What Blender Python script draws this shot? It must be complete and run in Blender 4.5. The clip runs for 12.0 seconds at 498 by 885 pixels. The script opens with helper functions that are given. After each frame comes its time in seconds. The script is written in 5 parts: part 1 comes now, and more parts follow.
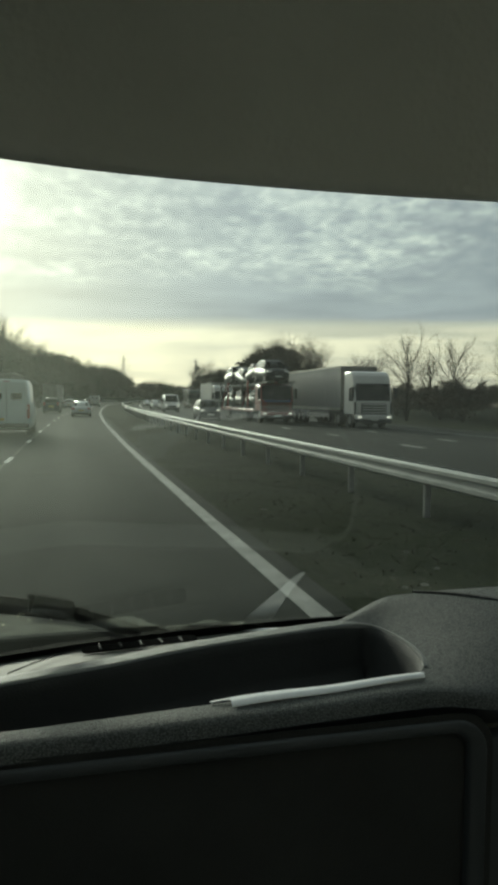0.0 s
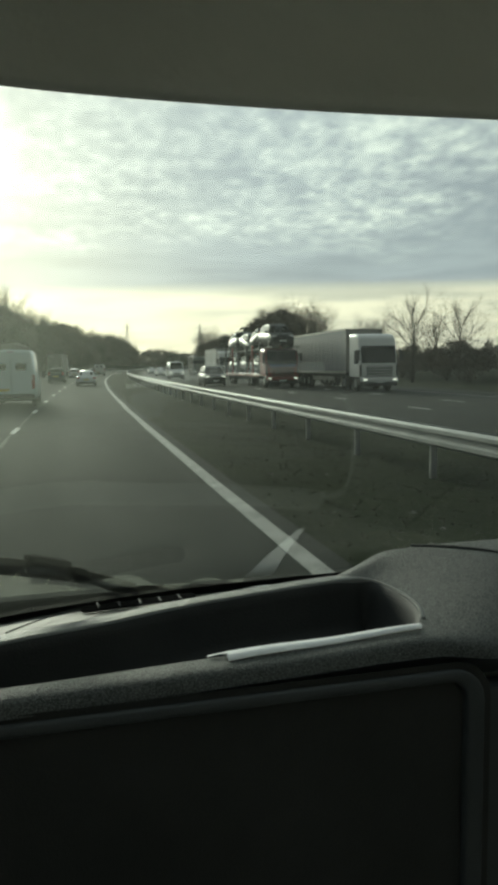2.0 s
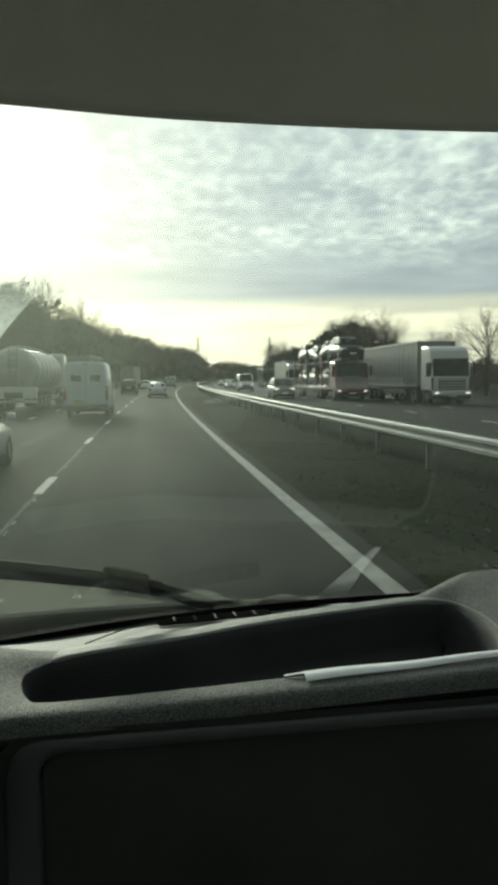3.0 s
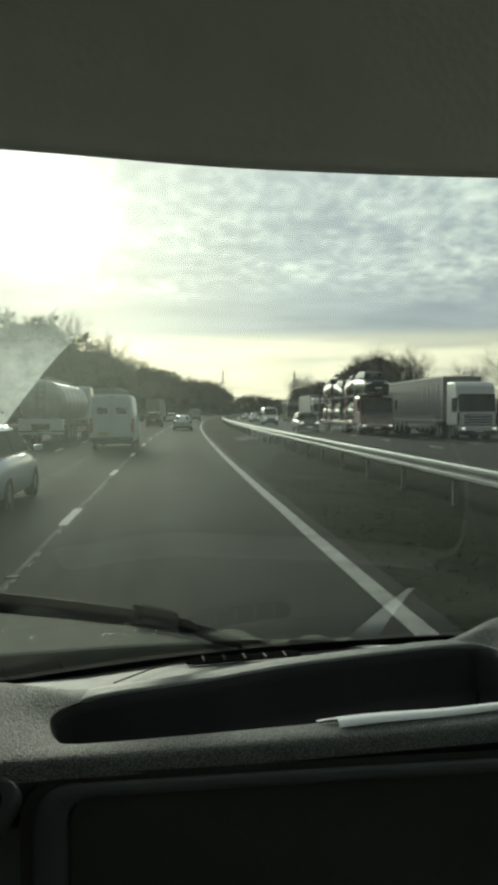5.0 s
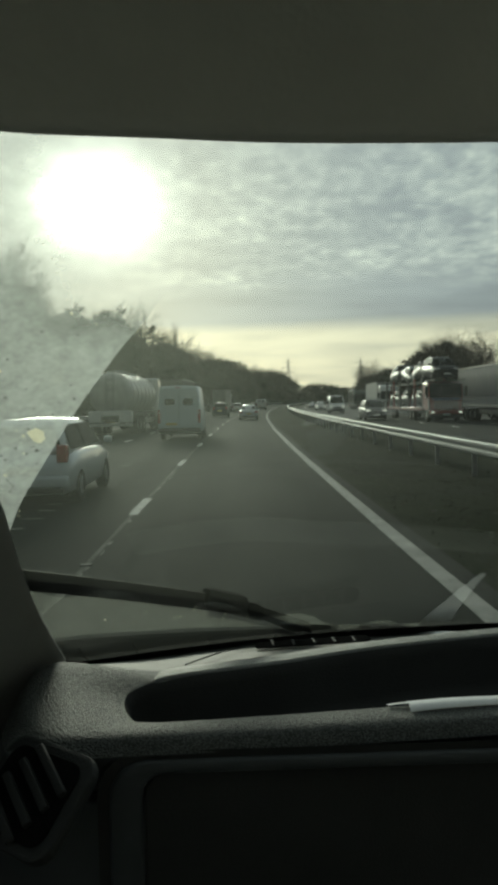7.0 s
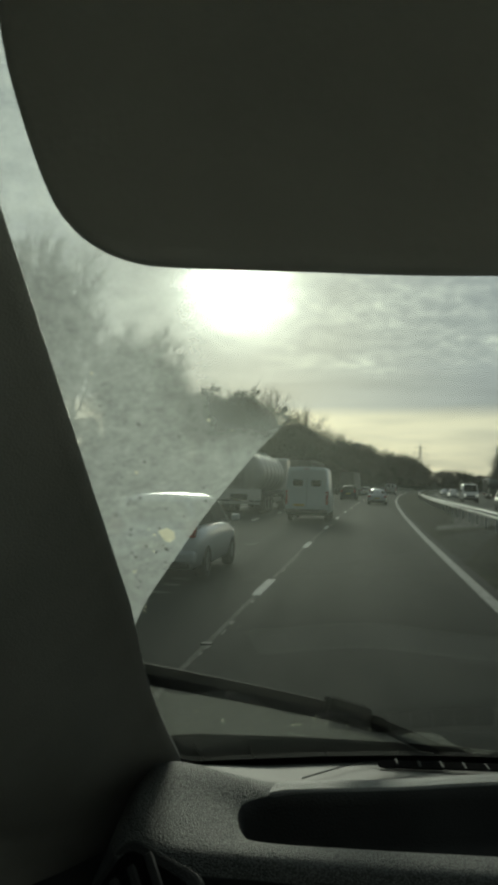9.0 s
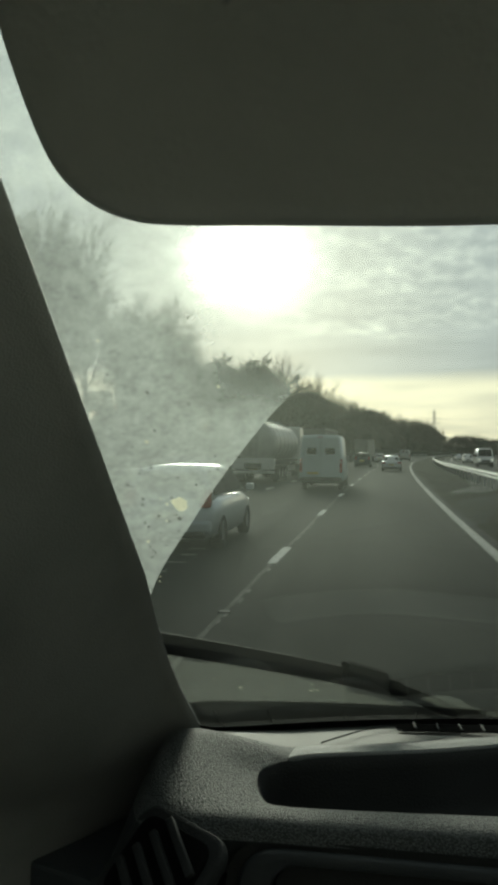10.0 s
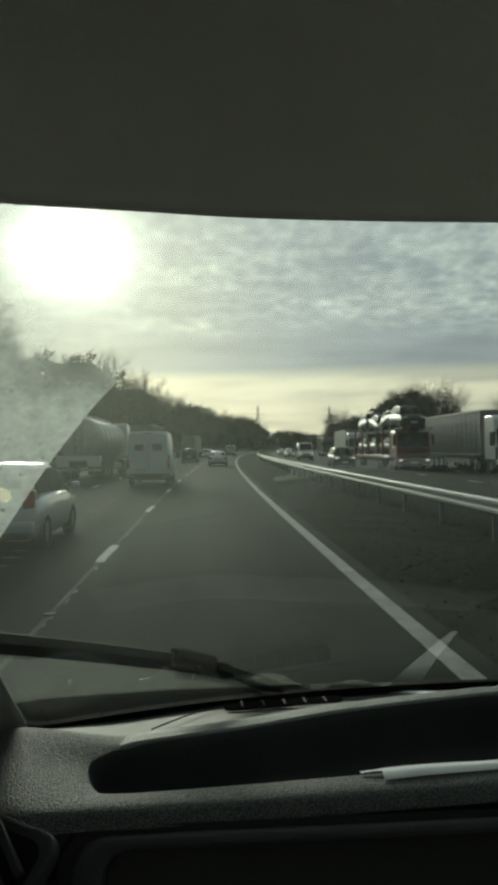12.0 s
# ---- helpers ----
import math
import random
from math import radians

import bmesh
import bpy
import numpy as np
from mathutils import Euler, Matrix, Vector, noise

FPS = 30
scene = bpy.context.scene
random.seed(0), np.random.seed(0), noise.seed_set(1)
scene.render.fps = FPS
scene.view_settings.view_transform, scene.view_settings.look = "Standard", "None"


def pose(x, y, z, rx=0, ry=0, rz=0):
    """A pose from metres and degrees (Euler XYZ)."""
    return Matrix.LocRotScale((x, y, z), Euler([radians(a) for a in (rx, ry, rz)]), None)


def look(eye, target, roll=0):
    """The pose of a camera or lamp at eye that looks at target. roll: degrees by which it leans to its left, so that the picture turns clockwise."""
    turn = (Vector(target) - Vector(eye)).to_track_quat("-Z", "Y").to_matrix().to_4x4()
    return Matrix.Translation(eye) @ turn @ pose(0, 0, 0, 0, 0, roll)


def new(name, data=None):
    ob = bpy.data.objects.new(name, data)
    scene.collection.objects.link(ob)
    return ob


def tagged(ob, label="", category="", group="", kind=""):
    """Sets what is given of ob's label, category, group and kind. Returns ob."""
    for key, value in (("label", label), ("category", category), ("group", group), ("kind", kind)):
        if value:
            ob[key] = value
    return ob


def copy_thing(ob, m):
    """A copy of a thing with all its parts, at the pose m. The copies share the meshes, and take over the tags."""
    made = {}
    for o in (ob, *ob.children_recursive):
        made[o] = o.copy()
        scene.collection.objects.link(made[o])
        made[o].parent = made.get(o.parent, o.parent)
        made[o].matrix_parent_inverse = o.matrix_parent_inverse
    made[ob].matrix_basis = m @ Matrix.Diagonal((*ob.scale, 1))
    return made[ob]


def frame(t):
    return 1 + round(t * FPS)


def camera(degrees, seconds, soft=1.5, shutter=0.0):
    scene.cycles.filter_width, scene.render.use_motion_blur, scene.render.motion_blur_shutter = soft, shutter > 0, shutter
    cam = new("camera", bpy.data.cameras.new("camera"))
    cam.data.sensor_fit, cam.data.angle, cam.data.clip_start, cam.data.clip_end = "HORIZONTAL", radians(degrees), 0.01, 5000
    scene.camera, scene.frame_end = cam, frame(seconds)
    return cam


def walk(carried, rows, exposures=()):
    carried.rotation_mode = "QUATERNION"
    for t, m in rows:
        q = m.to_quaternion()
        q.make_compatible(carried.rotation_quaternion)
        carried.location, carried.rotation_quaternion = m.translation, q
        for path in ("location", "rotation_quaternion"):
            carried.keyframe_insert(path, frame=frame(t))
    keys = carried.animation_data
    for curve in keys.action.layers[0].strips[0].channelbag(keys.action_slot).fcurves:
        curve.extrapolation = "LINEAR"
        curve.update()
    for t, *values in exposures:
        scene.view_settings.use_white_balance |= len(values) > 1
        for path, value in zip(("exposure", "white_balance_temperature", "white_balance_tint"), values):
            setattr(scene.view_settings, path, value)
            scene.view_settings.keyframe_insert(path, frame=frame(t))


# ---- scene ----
# Everything is laid out from the cab of the van: x to the right, y ahead, z up, the road surface at z = 0.
# seconds, eye, heading to the right, pitch, lean (degrees)
PATH = [
    (0.0, 0.003, -0.020, 1.754, 14.55, -3.33, 0.55),
    (0.5, 0.016, 0.002, 1.745, 12.83, -6.06, 0.13),
    (1.0, 0.022, 0.001, 1.736, 10.45, -5.84, -0.54),
    (1.5, 0.019, -0.004, 1.739, 12.90, -5.99, -0.71),
    (2.0, 0.023, -0.014, 1.739, 14.04, -5.98, -0.79),
    (2.5, 0.021, -0.008, 1.730, 10.58, -5.12, -0.30),
    (2.7, 0.014, -0.006, 1.744, 8.64, -5.11, -0.60),
    (4.5, 0.005, -0.006, 1.745, 10.15, -3.35, 0.20),
    (5.0, 0.000, 0.001, 1.750, 6.90, -2.38, -0.07),
    (5.5, -0.005, -0.009, 1.734, 3.70, -0.73, -0.30),
    (6.0, -0.005, 0.025, 1.757, 1.96, -3.45, 0.67),
    (6.5, -0.004, 0.028, 1.749, 1.88, -4.40, -0.45),
    (6.7, -0.003, 0.013, 1.747, 2.14, -4.25, -0.81),
    (8.3, 0.012, -0.018, 1.735, -3.95, 3.63, -0.75),
    (8.5, -0.004, 0.000, 1.758, -5.07, 3.42, 0.16),
    (9.0, -0.004, 0.012, 1.767, -8.16, 3.06, 1.61),
    (9.5, -0.006, 0.022, 1.770, -12.08, 2.49, 1.58),
    (10.0, -0.004, 0.022, 1.765, -9.14, 0.68, 0.37),
    (10.5, -0.002, 0.022, 1.761, -7.13, 0.24, -0.30),
    (11.0, -0.006, 0.021, 1.767, -4.41, -0.30, 0.68),
    (11.5, 0.001, 0.012, 1.761, -1.81, 0.14, 0.34),
    (12.0, -0.003, 0.008, 1.757, 4.19, 0.38, -0.52),
]


def eye_pose(x, y, z, yaw, pitch, lean):
    a, b = radians(yaw), radians(pitch)
    way = Vector((math.sin(a) * math.cos(b), math.cos(a) * math.cos(b), math.sin(b)))
    eye = Vector((x, y, z))
    return look(eye, eye + way, lean)


cam = camera(37.2, 12.0, soft=4.3)
# the phone's greenish white balance, and its exposure as the sun comes and goes behind the visor
walk(cam, [(t, eye_pose(*row)) for t, *row in PATH], [(t, stops, 6280, -7) for t, stops in ((0.0, 0.35), (0.5, 0.98), (1.0, 0.68), (1.5, 0.42), (2.5, 0.66), (4.5, 0.54), (5.5, 0.40), (6.5, 0.18), (8.5, -0.35), (9.0, -0.25), (9.5, 0.0), (10.0, 0.14), (10.5, 0.24), (11.0, 0.13), (11.5, 0.05), (12.0, -0.02))])

# ---- sky and sun ----
SUN_AZ, SUN_EL = -9.5, 14.6          # degrees, to the right of the van's heading and above the horizon
sun_dir = Vector((math.sin(radians(SUN_AZ)) * math.cos(radians(SUN_EL)),
                  math.cos(radians(SUN_AZ)) * math.cos(radians(SUN_EL)), math.sin(radians(SUN_EL))))
sun = new("sun", bpy.data.lights.new("sun", "SUN"))
sun.data.energy, sun.data.angle, sun.data.color = 1.9, radians(19.0), (1.0, 0.94, 0.80)
sun.matrix_world = look(sun_dir * 60, (0, 0, 0))


class Nodes:
    """Short hand for building node trees."""

    def __init__(self, tree):
        self.tree = tree
        tree.nodes.clear()

    def add(self, kind, **values):
        node = self.tree.nodes.new(kind)
        for key, value in values.items():
            if key == "op":
                node.operation = value
            elif key == "blend":
                node.blend_type = value
            elif key == "data":
                node.data_type = value
            elif key == "sky":
                node.sky_type = value
            else:
                node.inputs[key.replace("_", " ")].default_value = value
        return node

    def link(self, a, b):
        self.tree.links.new(a, b)

    def maths(self, op, a, b=None, c=None, clamp=False):
        node = self.tree.nodes.new("ShaderNodeMath")
        node.operation, node.use_clamp = op, clamp
        for i, v in enumerate((a, b, c)):
            if v is None:
                continue
            if isinstance(v, (int, float)):
                node.inputs[i].default_value = v
            else:
                self.link(v, node.inputs[i])
        return node.outputs[0]

    def mix(self, fac, a, b, blend="MIX"):
        node = self.tree.nodes.new("ShaderNodeMix")
        node.data_type, node.blend_type = "RGBA", blend
        for socket, v in ((node.inputs[0], fac), (node.inputs[6], a), (node.inputs[7], b)):
            if isinstance(v, (int, float)):
                socket.default_value = v
            elif isinstance(v, tuple):
                socket.default_value = (*v, 1.0) if len(v) == 3 else v
            else:
                self.link(v, socket)
        return node.outputs[2]

    def ramp(self, fac, *stops):
        node = self.tree.nodes.new("ShaderNodeValToRGB")
        ramp = node.color_ramp
        while len(ramp.elements) < len(stops):
            ramp.elements.new(0.5)
        for element, (place, colour) in zip(ramp.elements, stops):
            element.position = place
            element.color = (colour, colour, colour, 1) if isinstance(colour, (int, float)) else (*colour, 1)
        self.link(fac, node.inputs[0])
        return node.outputs[0]

    def noise(self, vector, scale, detail=4.0, rough=0.55):
        node = self.tree.nodes.new("ShaderNodeTexNoise")
        node.inputs["Scale"].default_value = scale
        node.inputs["Detail"].default_value = detail
        node.inputs["Roughness"].default_value = rough
        if vector is not None:
            self.link(vector, node.inputs["Vector"])
        return node.outputs["Fac"]

    def scaled(self, vector, x, y, z):
        node = self.tree.nodes.new("ShaderNodeMapping")
        node.inputs["Scale"].default_value = (x, y, z)
        self.link(vector, node.inputs["Vector"])
        return node.outputs[0]


def make_world():
    world = bpy.data.worlds.new("winter_sky")
    scene.world = world
    world.use_nodes = True
    n = Nodes(world.node_tree)
    out = n.add("ShaderNodeOutputWorld")
    ground = n.add("ShaderNodeBackground", Strength=1.0)
    n.link(ground.outputs[0], out.inputs[0])
    sky = n.tree.nodes.new("ShaderNodeTexSky")
    sky.sky_type, sky.sun_disc = "NISHITA", False
    sky.sun_elevation, sky.sun_rotation = radians(SUN_EL), radians(SUN_AZ)
    sky.dust_density = 2.0
    where = n.add("ShaderNodeTexCoord").outputs["Generated"]
    sep = n.add("ShaderNodeSeparateXYZ")
    n.link(where, sep.inputs[0])
    x, y, z = sep.outputs
    # a sheet of broken cloud overhead, seen in perspective
    high = n.maths("MAXIMUM", z, 0.03)
    flat = n.add("ShaderNodeCombineXYZ")
    n.link(n.maths("DIVIDE", x, n.maths("ADD", high, 0.22)), flat.inputs[0])
    n.link(n.maths("DIVIDE", y, n.maths("ADD", high, 0.22)), flat.inputs[1])
    big = n.noise(n.scaled(flat.outputs[0], 1.0, 1.0, 1.0), 1.8, 3.0, 0.5)
    small = n.noise(n.scaled(flat.outputs[0], 1.0, 1.0, 1.0), 9.5, 3.0, 0.5)
    fleece = n.noise(n.scaled(flat.outputs[0], 1.0, 0.8, 1.0), 21.0, 3.0, 0.55)
    lumps = n.maths("ADD", n.maths("MULTIPLY", big, 0.38), n.maths("ADD", n.maths("MULTIPLY", small, 0.32), n.maths("MULTIPLY", fleece, 0.30)))
    deck = n.ramp(lumps, (0.41, (0.305, 0.320, 0.362)), (0.48, (0.390, 0.402, 0.432)), (0.545, (0.52, 0.53, 0.535)), (0.63, (0.76, 0.76, 0.71)))
    # the smooth grey bank under it, then the clear yellow strip along the horizon
    streak = n.noise(n.scaled(where, 3.0, 3.0, 26.0), 1.6, 4.0, 0.55)
    bank = n.ramp(streak, (0.35, (0.245, 0.262, 0.310)), (0.65, (0.370, 0.386, 0.432)))
    glow = n.ramp(streak, (0.38, (0.57, 0.52, 0.44)), (0.60, (0.92, 0.81, 0.63)))
    lift = n.maths("ADD", z, n.maths("MULTIPLY", n.maths("SUBTRACT", streak, 0.5), 0.030))
    lift_deck = n.maths("ADD", z, n.maths("MULTIPLY", n.maths("SUBTRACT", big, 0.5), 0.11))
    bank_to_deck = n.ramp(lift_deck, (0.132, 0.0), (0.185, 1.0))
    strip_to_bank = n.ramp(lift, (0.092, 0.0), (0.108, 1.0))
    low = n.mix(strip_to_bank, glow, bank)
    clouds = n.mix(bank_to_deck, low, deck)
    # the clear air between the clouds
    base = n.mix(0.92, n.mix(1.0, sky.outputs[0], (0.07, 0.07, 0.07), "MULTIPLY"), clouds)
    # the sun behind the cloud sheet: a bright blurred patch
    dot = n.add("ShaderNodeVectorMath", op="DOT_PRODUCT")
    n.link(where, dot.inputs[0])
    dot.inputs[1].default_value = sun_dir
    away = n.maths("MULTIPLY", n.maths("ARCCOSINE", n.maths("MINIMUM", dot.outputs["Value"], 1.0)), 57.2958)
    ragged = n.maths("ADD", away, n.maths("ADD", n.maths("MULTIPLY", n.maths("SUBTRACT", small, 0.5), 4.2), n.maths("MULTIPLY", n.maths("SUBTRACT", big, 0.5), 4.0)))
    core = n.maths("MULTIPLY", n.maths("EXPONENT", n.maths("MULTIPLY", n.maths("ADD", n.maths("MULTIPLY", n.maths("MULTIPLY", ragged, ragged), 0.66), n.maths("MULTIPLY", n.maths("POWER", n.maths("ABSOLUTE", n.maths("SUBTRACT", z, sun_dir.z)), 2.0), 2100.0)), -0.135)), 3.6)
    wide = n.maths("MULTIPLY", n.maths("EXPONENT", n.maths("MULTIPLY", away, -0.075)), 0.34)
    shine = n.maths("ADD", core, wide)
    white = n.ramp(n.maths("MULTIPLY", away, 1 / 30.0, clamp=True), (0.08, (1.0, 0.985, 0.88)), (0.28, (1.0, 0.94, 0.74)), (0.8, (0.97, 1.0, 0.94)))
    # the sky grows darker away from the sun
    turned = n.ramp(n.maths("DIVIDE", away, 180.0), (0.12, 1.0), (0.62, 0.36))
    base = n.mix(1.0, base, turned, "MULTIPLY")
    lit = n.add("ShaderNodeVectorMath", op="SCALE")
    n.link(white, lit.inputs[0])
    n.link(shine, lit.inputs["Scale"])
    n.link(n.mix(1.0, base, lit.outputs[0], "ADD"), ground.inputs["Color"])


make_world()

# ---- materials ----


def shader(name):
    mat = bpy.data.materials.new(name)
    mat.use_nodes = True
    n = Nodes(mat.node_tree)
    out = n.add("ShaderNodeOutputMaterial")
    return mat, n, out


def surface(name, dark, light, rough=0.6, scale=8.0, fine=60.0, bump=0.15, metal=0.0, space="Object", spec=0.5, stretch=(1, 1, 1), coat=0.0, depth=0.01):
    """A surface with stains at one scale, grain at another, and fine relief."""
    mat, n, out = shader(name)
    where = n.scaled(n.add("ShaderNodeTexCoord").outputs[space], *stretch)
    stain = n.noise(where, scale, 4.0, 0.6)
    grain = n.noise(where, fine, 3.0, 0.6)
    both = n.maths("ADD", n.maths("MULTIPLY", stain, 0.6), n.maths("MULTIPLY", grain, 0.4))
    colour = n.ramp(both, (0.36, dark), (0.64, light))
    bsdf = n.add("ShaderNodeBsdfPrincipled", Metallic=metal)
    bsdf.inputs["Specular IOR Level"].default_value = spec
    bsdf.inputs["Coat Weight"].default_value = coat
    n.link(colour, bsdf.inputs["Base Color"])
    n.link(n.maths("ADD", n.maths("MULTIPLY", stain, 0.3), rough - 0.15, clamp=True), bsdf.inputs["Roughness"])
    if bump:
        relief = n.add("ShaderNodeBump", Strength=bump, Distance=depth)
        n.link(grain, relief.inputs["Height"])
        n.link(relief.outputs[0], bsdf.inputs["Normal"])
    n.link(bsdf.outputs[0], out.inputs[0])
    return mat


def leather_grain(name, dark, light, cell, rough, bump, spec=0.5):
    """Moulded plastic with a pebbled hide grain."""
    mat, n, out = shader(name)
    where = n.add("ShaderNodeTexCoord").outputs["Object"]
    cells = n.add("ShaderNodeTexVoronoi", Scale=cell)
    cells.feature = "F1"
    n.link(where, cells.inputs["Vector"])
    wrinkles = n.noise(where, cell * 0.9, 3.0, 0.6)
    dust = n.noise(where, 7.0, 5.0, 0.6)
    height = n.maths("ADD", cells.outputs["Distance"], n.maths("MULTIPLY", wrinkles, 0.45))
    bsdf = n.add("ShaderNodeBsdfPrincipled")
    bsdf.inputs["Specular IOR Level"].default_value = spec
    # grain valleys darkened in the colour, to show the relief's shade
    pores = n.ramp(cells.outputs["Distance"], (0.15, 1.1), (0.62, 0.42))
    n.link(n.mix(min(1.0, max(0.0, bump * 1.6 - 0.6)), n.ramp(dust, (0.35, dark), (0.7, light)), n.mix(1.0, n.ramp(dust, (0.35, dark), (0.7, light)), pores, "MULTIPLY")), bsdf.inputs["Base Color"])
    if bump > 0.5:
        n.link(n.maths("MULTIPLY", pores, spec * 1.25), bsdf.inputs["Specular IOR Level"])
    n.link(n.maths("ADD", n.maths("MULTIPLY", dust, 0.16), rough - 0.08), bsdf.inputs["Roughness"])
    relief = n.add("ShaderNodeBump", Strength=bump, Distance=0.0016)
    n.link(height, relief.inputs["Height"])
    n.link(relief.outputs[0], bsdf.inputs["Normal"])
    n.link(bsdf.outputs[0], out.inputs[0])
    return mat


def paint(name, colour, rough=0.35, coat=0.6, metal=0.0, spec=0.5):
    """Car paint with a film of road dirt."""
    mat, n, out = shader(name)
    where = n.add("ShaderNodeTexCoord").outputs["Object"]
    dirt = n.noise(where, 3.0, 6.0, 0.65)
    sep = n.add("ShaderNodeSeparateXYZ")
    n.link(where, sep.inputs[0])
    low = n.maths("SUBTRACT", 1.0, n.maths("MULTIPLY", sep.outputs[2], 1.3), clamp=True)
    grime = n.maths("MULTIPLY", n.maths("ADD", n.maths("MULTIPLY", low, 0.55), 0.12), n.ramp(dirt, (0.3, 0.2), (0.7, 1.0)))
    bsdf = n.add("ShaderNodeBsdfPrincipled", Metallic=metal)
    bsdf.inputs["Coat Weight"].default_value = coat
    bsdf.inputs["Specular IOR Level"].default_value = spec
    n.link(n.mix(grime, colour, (0.07, 0.066, 0.058)), bsdf.inputs["Base Color"])
    n.link(n.maths("ADD", n.maths("MULTIPLY", grime, 0.4), rough, clamp=True), bsdf.inputs["Roughness"])
    n.link(bsdf.outputs[0], out.inputs[0])
    return mat


def pane_glass(name, tint=(1, 1, 1), gloss=1.0, ior=1.5, rough=0.02):
    mat, n, out = shader(name)
    clear = n.add("ShaderNodeBsdfTransparent", Color=(*tint, 1))
    mirror = n.add("ShaderNodeBsdfGlossy", Roughness=rough)
    fresnel = n.add("ShaderNodeFresnel", IOR=ior)
    mix = n.add("ShaderNodeMixShader")
    n.link(n.maths("MULTIPLY", fresnel.outputs[0], gloss, clamp=True), mix.inputs[0])
    n.link(clear.outputs[0], mix.inputs[1])
    n.link(mirror.outputs[0], mix.inputs[2])
    n.link(mix.outputs[0], out.inputs[0])
    return mat


def dirt_film(name, cover, speck, scale, tint=(0.85, 0.875, 0.85), fade=False, rising=False, forward=0.0):
    """Dried road spray on glass, or the glare veil: lets most light through and scatters some."""
    mat, n, out = shader(name)
    where = n.add("ShaderNodeTexCoord").outputs["Object"]
    cloudy = n.noise(where, scale, 5.0, 0.75)
    spots = n.add("ShaderNodeTexVoronoi", Scale=scale * 9)
    n.link(where, spots.inputs["Vector"])
    drops = n.ramp(spots.outputs["Distance"], (0.10, 1.0), (0.24, 0.0))
    keep = n.ramp(n.noise(where, scale * 3.1, 2.0), (0.48, 0.0), (0.60, 1.0))
    fac = n.maths("ADD", n.maths("MULTIPLY", n.ramp(cloudy, (0.30, 0.66), (0.68, 1.18)), cover),
                  n.maths("MULTIPLY", n.maths("MULTIPLY", drops, keep), speck), clamp=True)
    if fade:
        # the spray thins out towards the middle of the glass
        sep = n.add("ShaderNodeSeparateXYZ")
        n.link(where, sep.inputs[0])
        aside = n.maths("MULTIPLY", n.maths("SUBTRACT", -0.070, sep.outputs[0]), 12.0, clamp=True)
        below = n.maths("MULTIPLY", n.maths("SUBTRACT", 1.832, sep.outputs[2]), 24.0, clamp=True)
        fac = n.maths("MULTIPLY", fac, n.maths("MAXIMUM", aside, below))
    if rising:
        # the veil is made weaker low on the glass, where the glare falls off
        sep = n.add("ShaderNodeSeparateXYZ")
        n.link(where, sep.inputs[0])
        fac = n.maths("MULTIPLY", fac, n.maths("ADD", n.maths("MULTIPLY", n.maths("SUBTRACT", sep.outputs[2], 1.58), 5.5, clamp=True), 0.08, clamp=True))
    clear = n.add("ShaderNodeBsdfTransparent")
    through_it = n.add("ShaderNodeBsdfTranslucent", Color=(*tint, 1))
    off_it = n.add("ShaderNodeBsdfDiffuse", Color=(*tint, 1))
    dust = n.add("ShaderNodeMixShader", Fac=0.22)
    n.link(through_it.outputs[0], dust.inputs[1])
    n.link(off_it.outputs[0], dust.inputs[2])
    mix = n.add("ShaderNodeMixShader")
    n.link(fac, mix.inputs[0])
    n.link(clear.outputs[0], mix.inputs[1])
    n.link(dust.outputs[0], mix.inputs[2])
    if forward:
        # fine dust throws light forwards and stands for the glare veil round the sun
        ahead = n.add("ShaderNodeBsdfRefraction", Color=(0.93, 1.0, 0.88, 1), Roughness=0.72, IOR=1.3)
        both = n.add("ShaderNodeMixShader")
        n.link(n.maths("MULTIPLY", n.ramp(cloudy, (0.3, 0.8), (0.7, 1.2)), forward), both.inputs[0])
        n.link(mix.outputs[0], both.inputs[1])
        n.link(ahead.outputs[0], both.inputs[2])
        mix = both
    n.link(mix.outputs[0], out.inputs[0])
    return mat


def lamp_glow(name, colour, strength):
    mat, n, out = shader(name)
    light = n.add("ShaderNodeEmission", Color=(*colour, 1), Strength=strength)
    n.link(light.outputs[0], out.inputs[0])
    return mat


def road_surface(name, dark, light, joint=0.0):
    """Worn asphalt: coarse chippings, long wheel tracks and oil stains."""
    mat, n, out = shader(name)
    where = n.add("ShaderNodeTexCoord").outputs["Object"]
    chips = n.noise(where, 55.0, 3.0, 0.7)
    patches = n.noise(n.scaled(where, 0.5, 0.06, 1), 1.2, 5.0, 0.6)
    tracks = n.noise(n.scaled(where, 1.1, 0.004, 1), 1.0, 3.0, 0.6)
    tone = n.maths("ADD", n.maths("MULTIPLY", patches, 0.45), n.maths("ADD", n.maths("MULTIPLY", tracks, 0.35), n.maths("MULTIPLY", chips, 0.2)))
    bsdf = n.add("ShaderNodeBsdfPrincipled")
    n.link(n.ramp(tone, (0.36, dark), (0.64, light)), bsdf.inputs["Base Color"])
    n.link(n.ramp(tracks, (0.35, 0.88), (0.65, 0.98)), bsdf.inputs["Roughness"])
    bsdf.inputs["Specular IOR Level"].default_value = 0.10
    relief = n.add("ShaderNodeBump", Strength=0.5, Distance=0.01)
    n.link(chips, relief.inputs["Height"])
    n.link(relief.outputs[0], bsdf.inputs["Normal"])
    n.link(bsdf.outputs[0], out.inputs[0])
    return mat


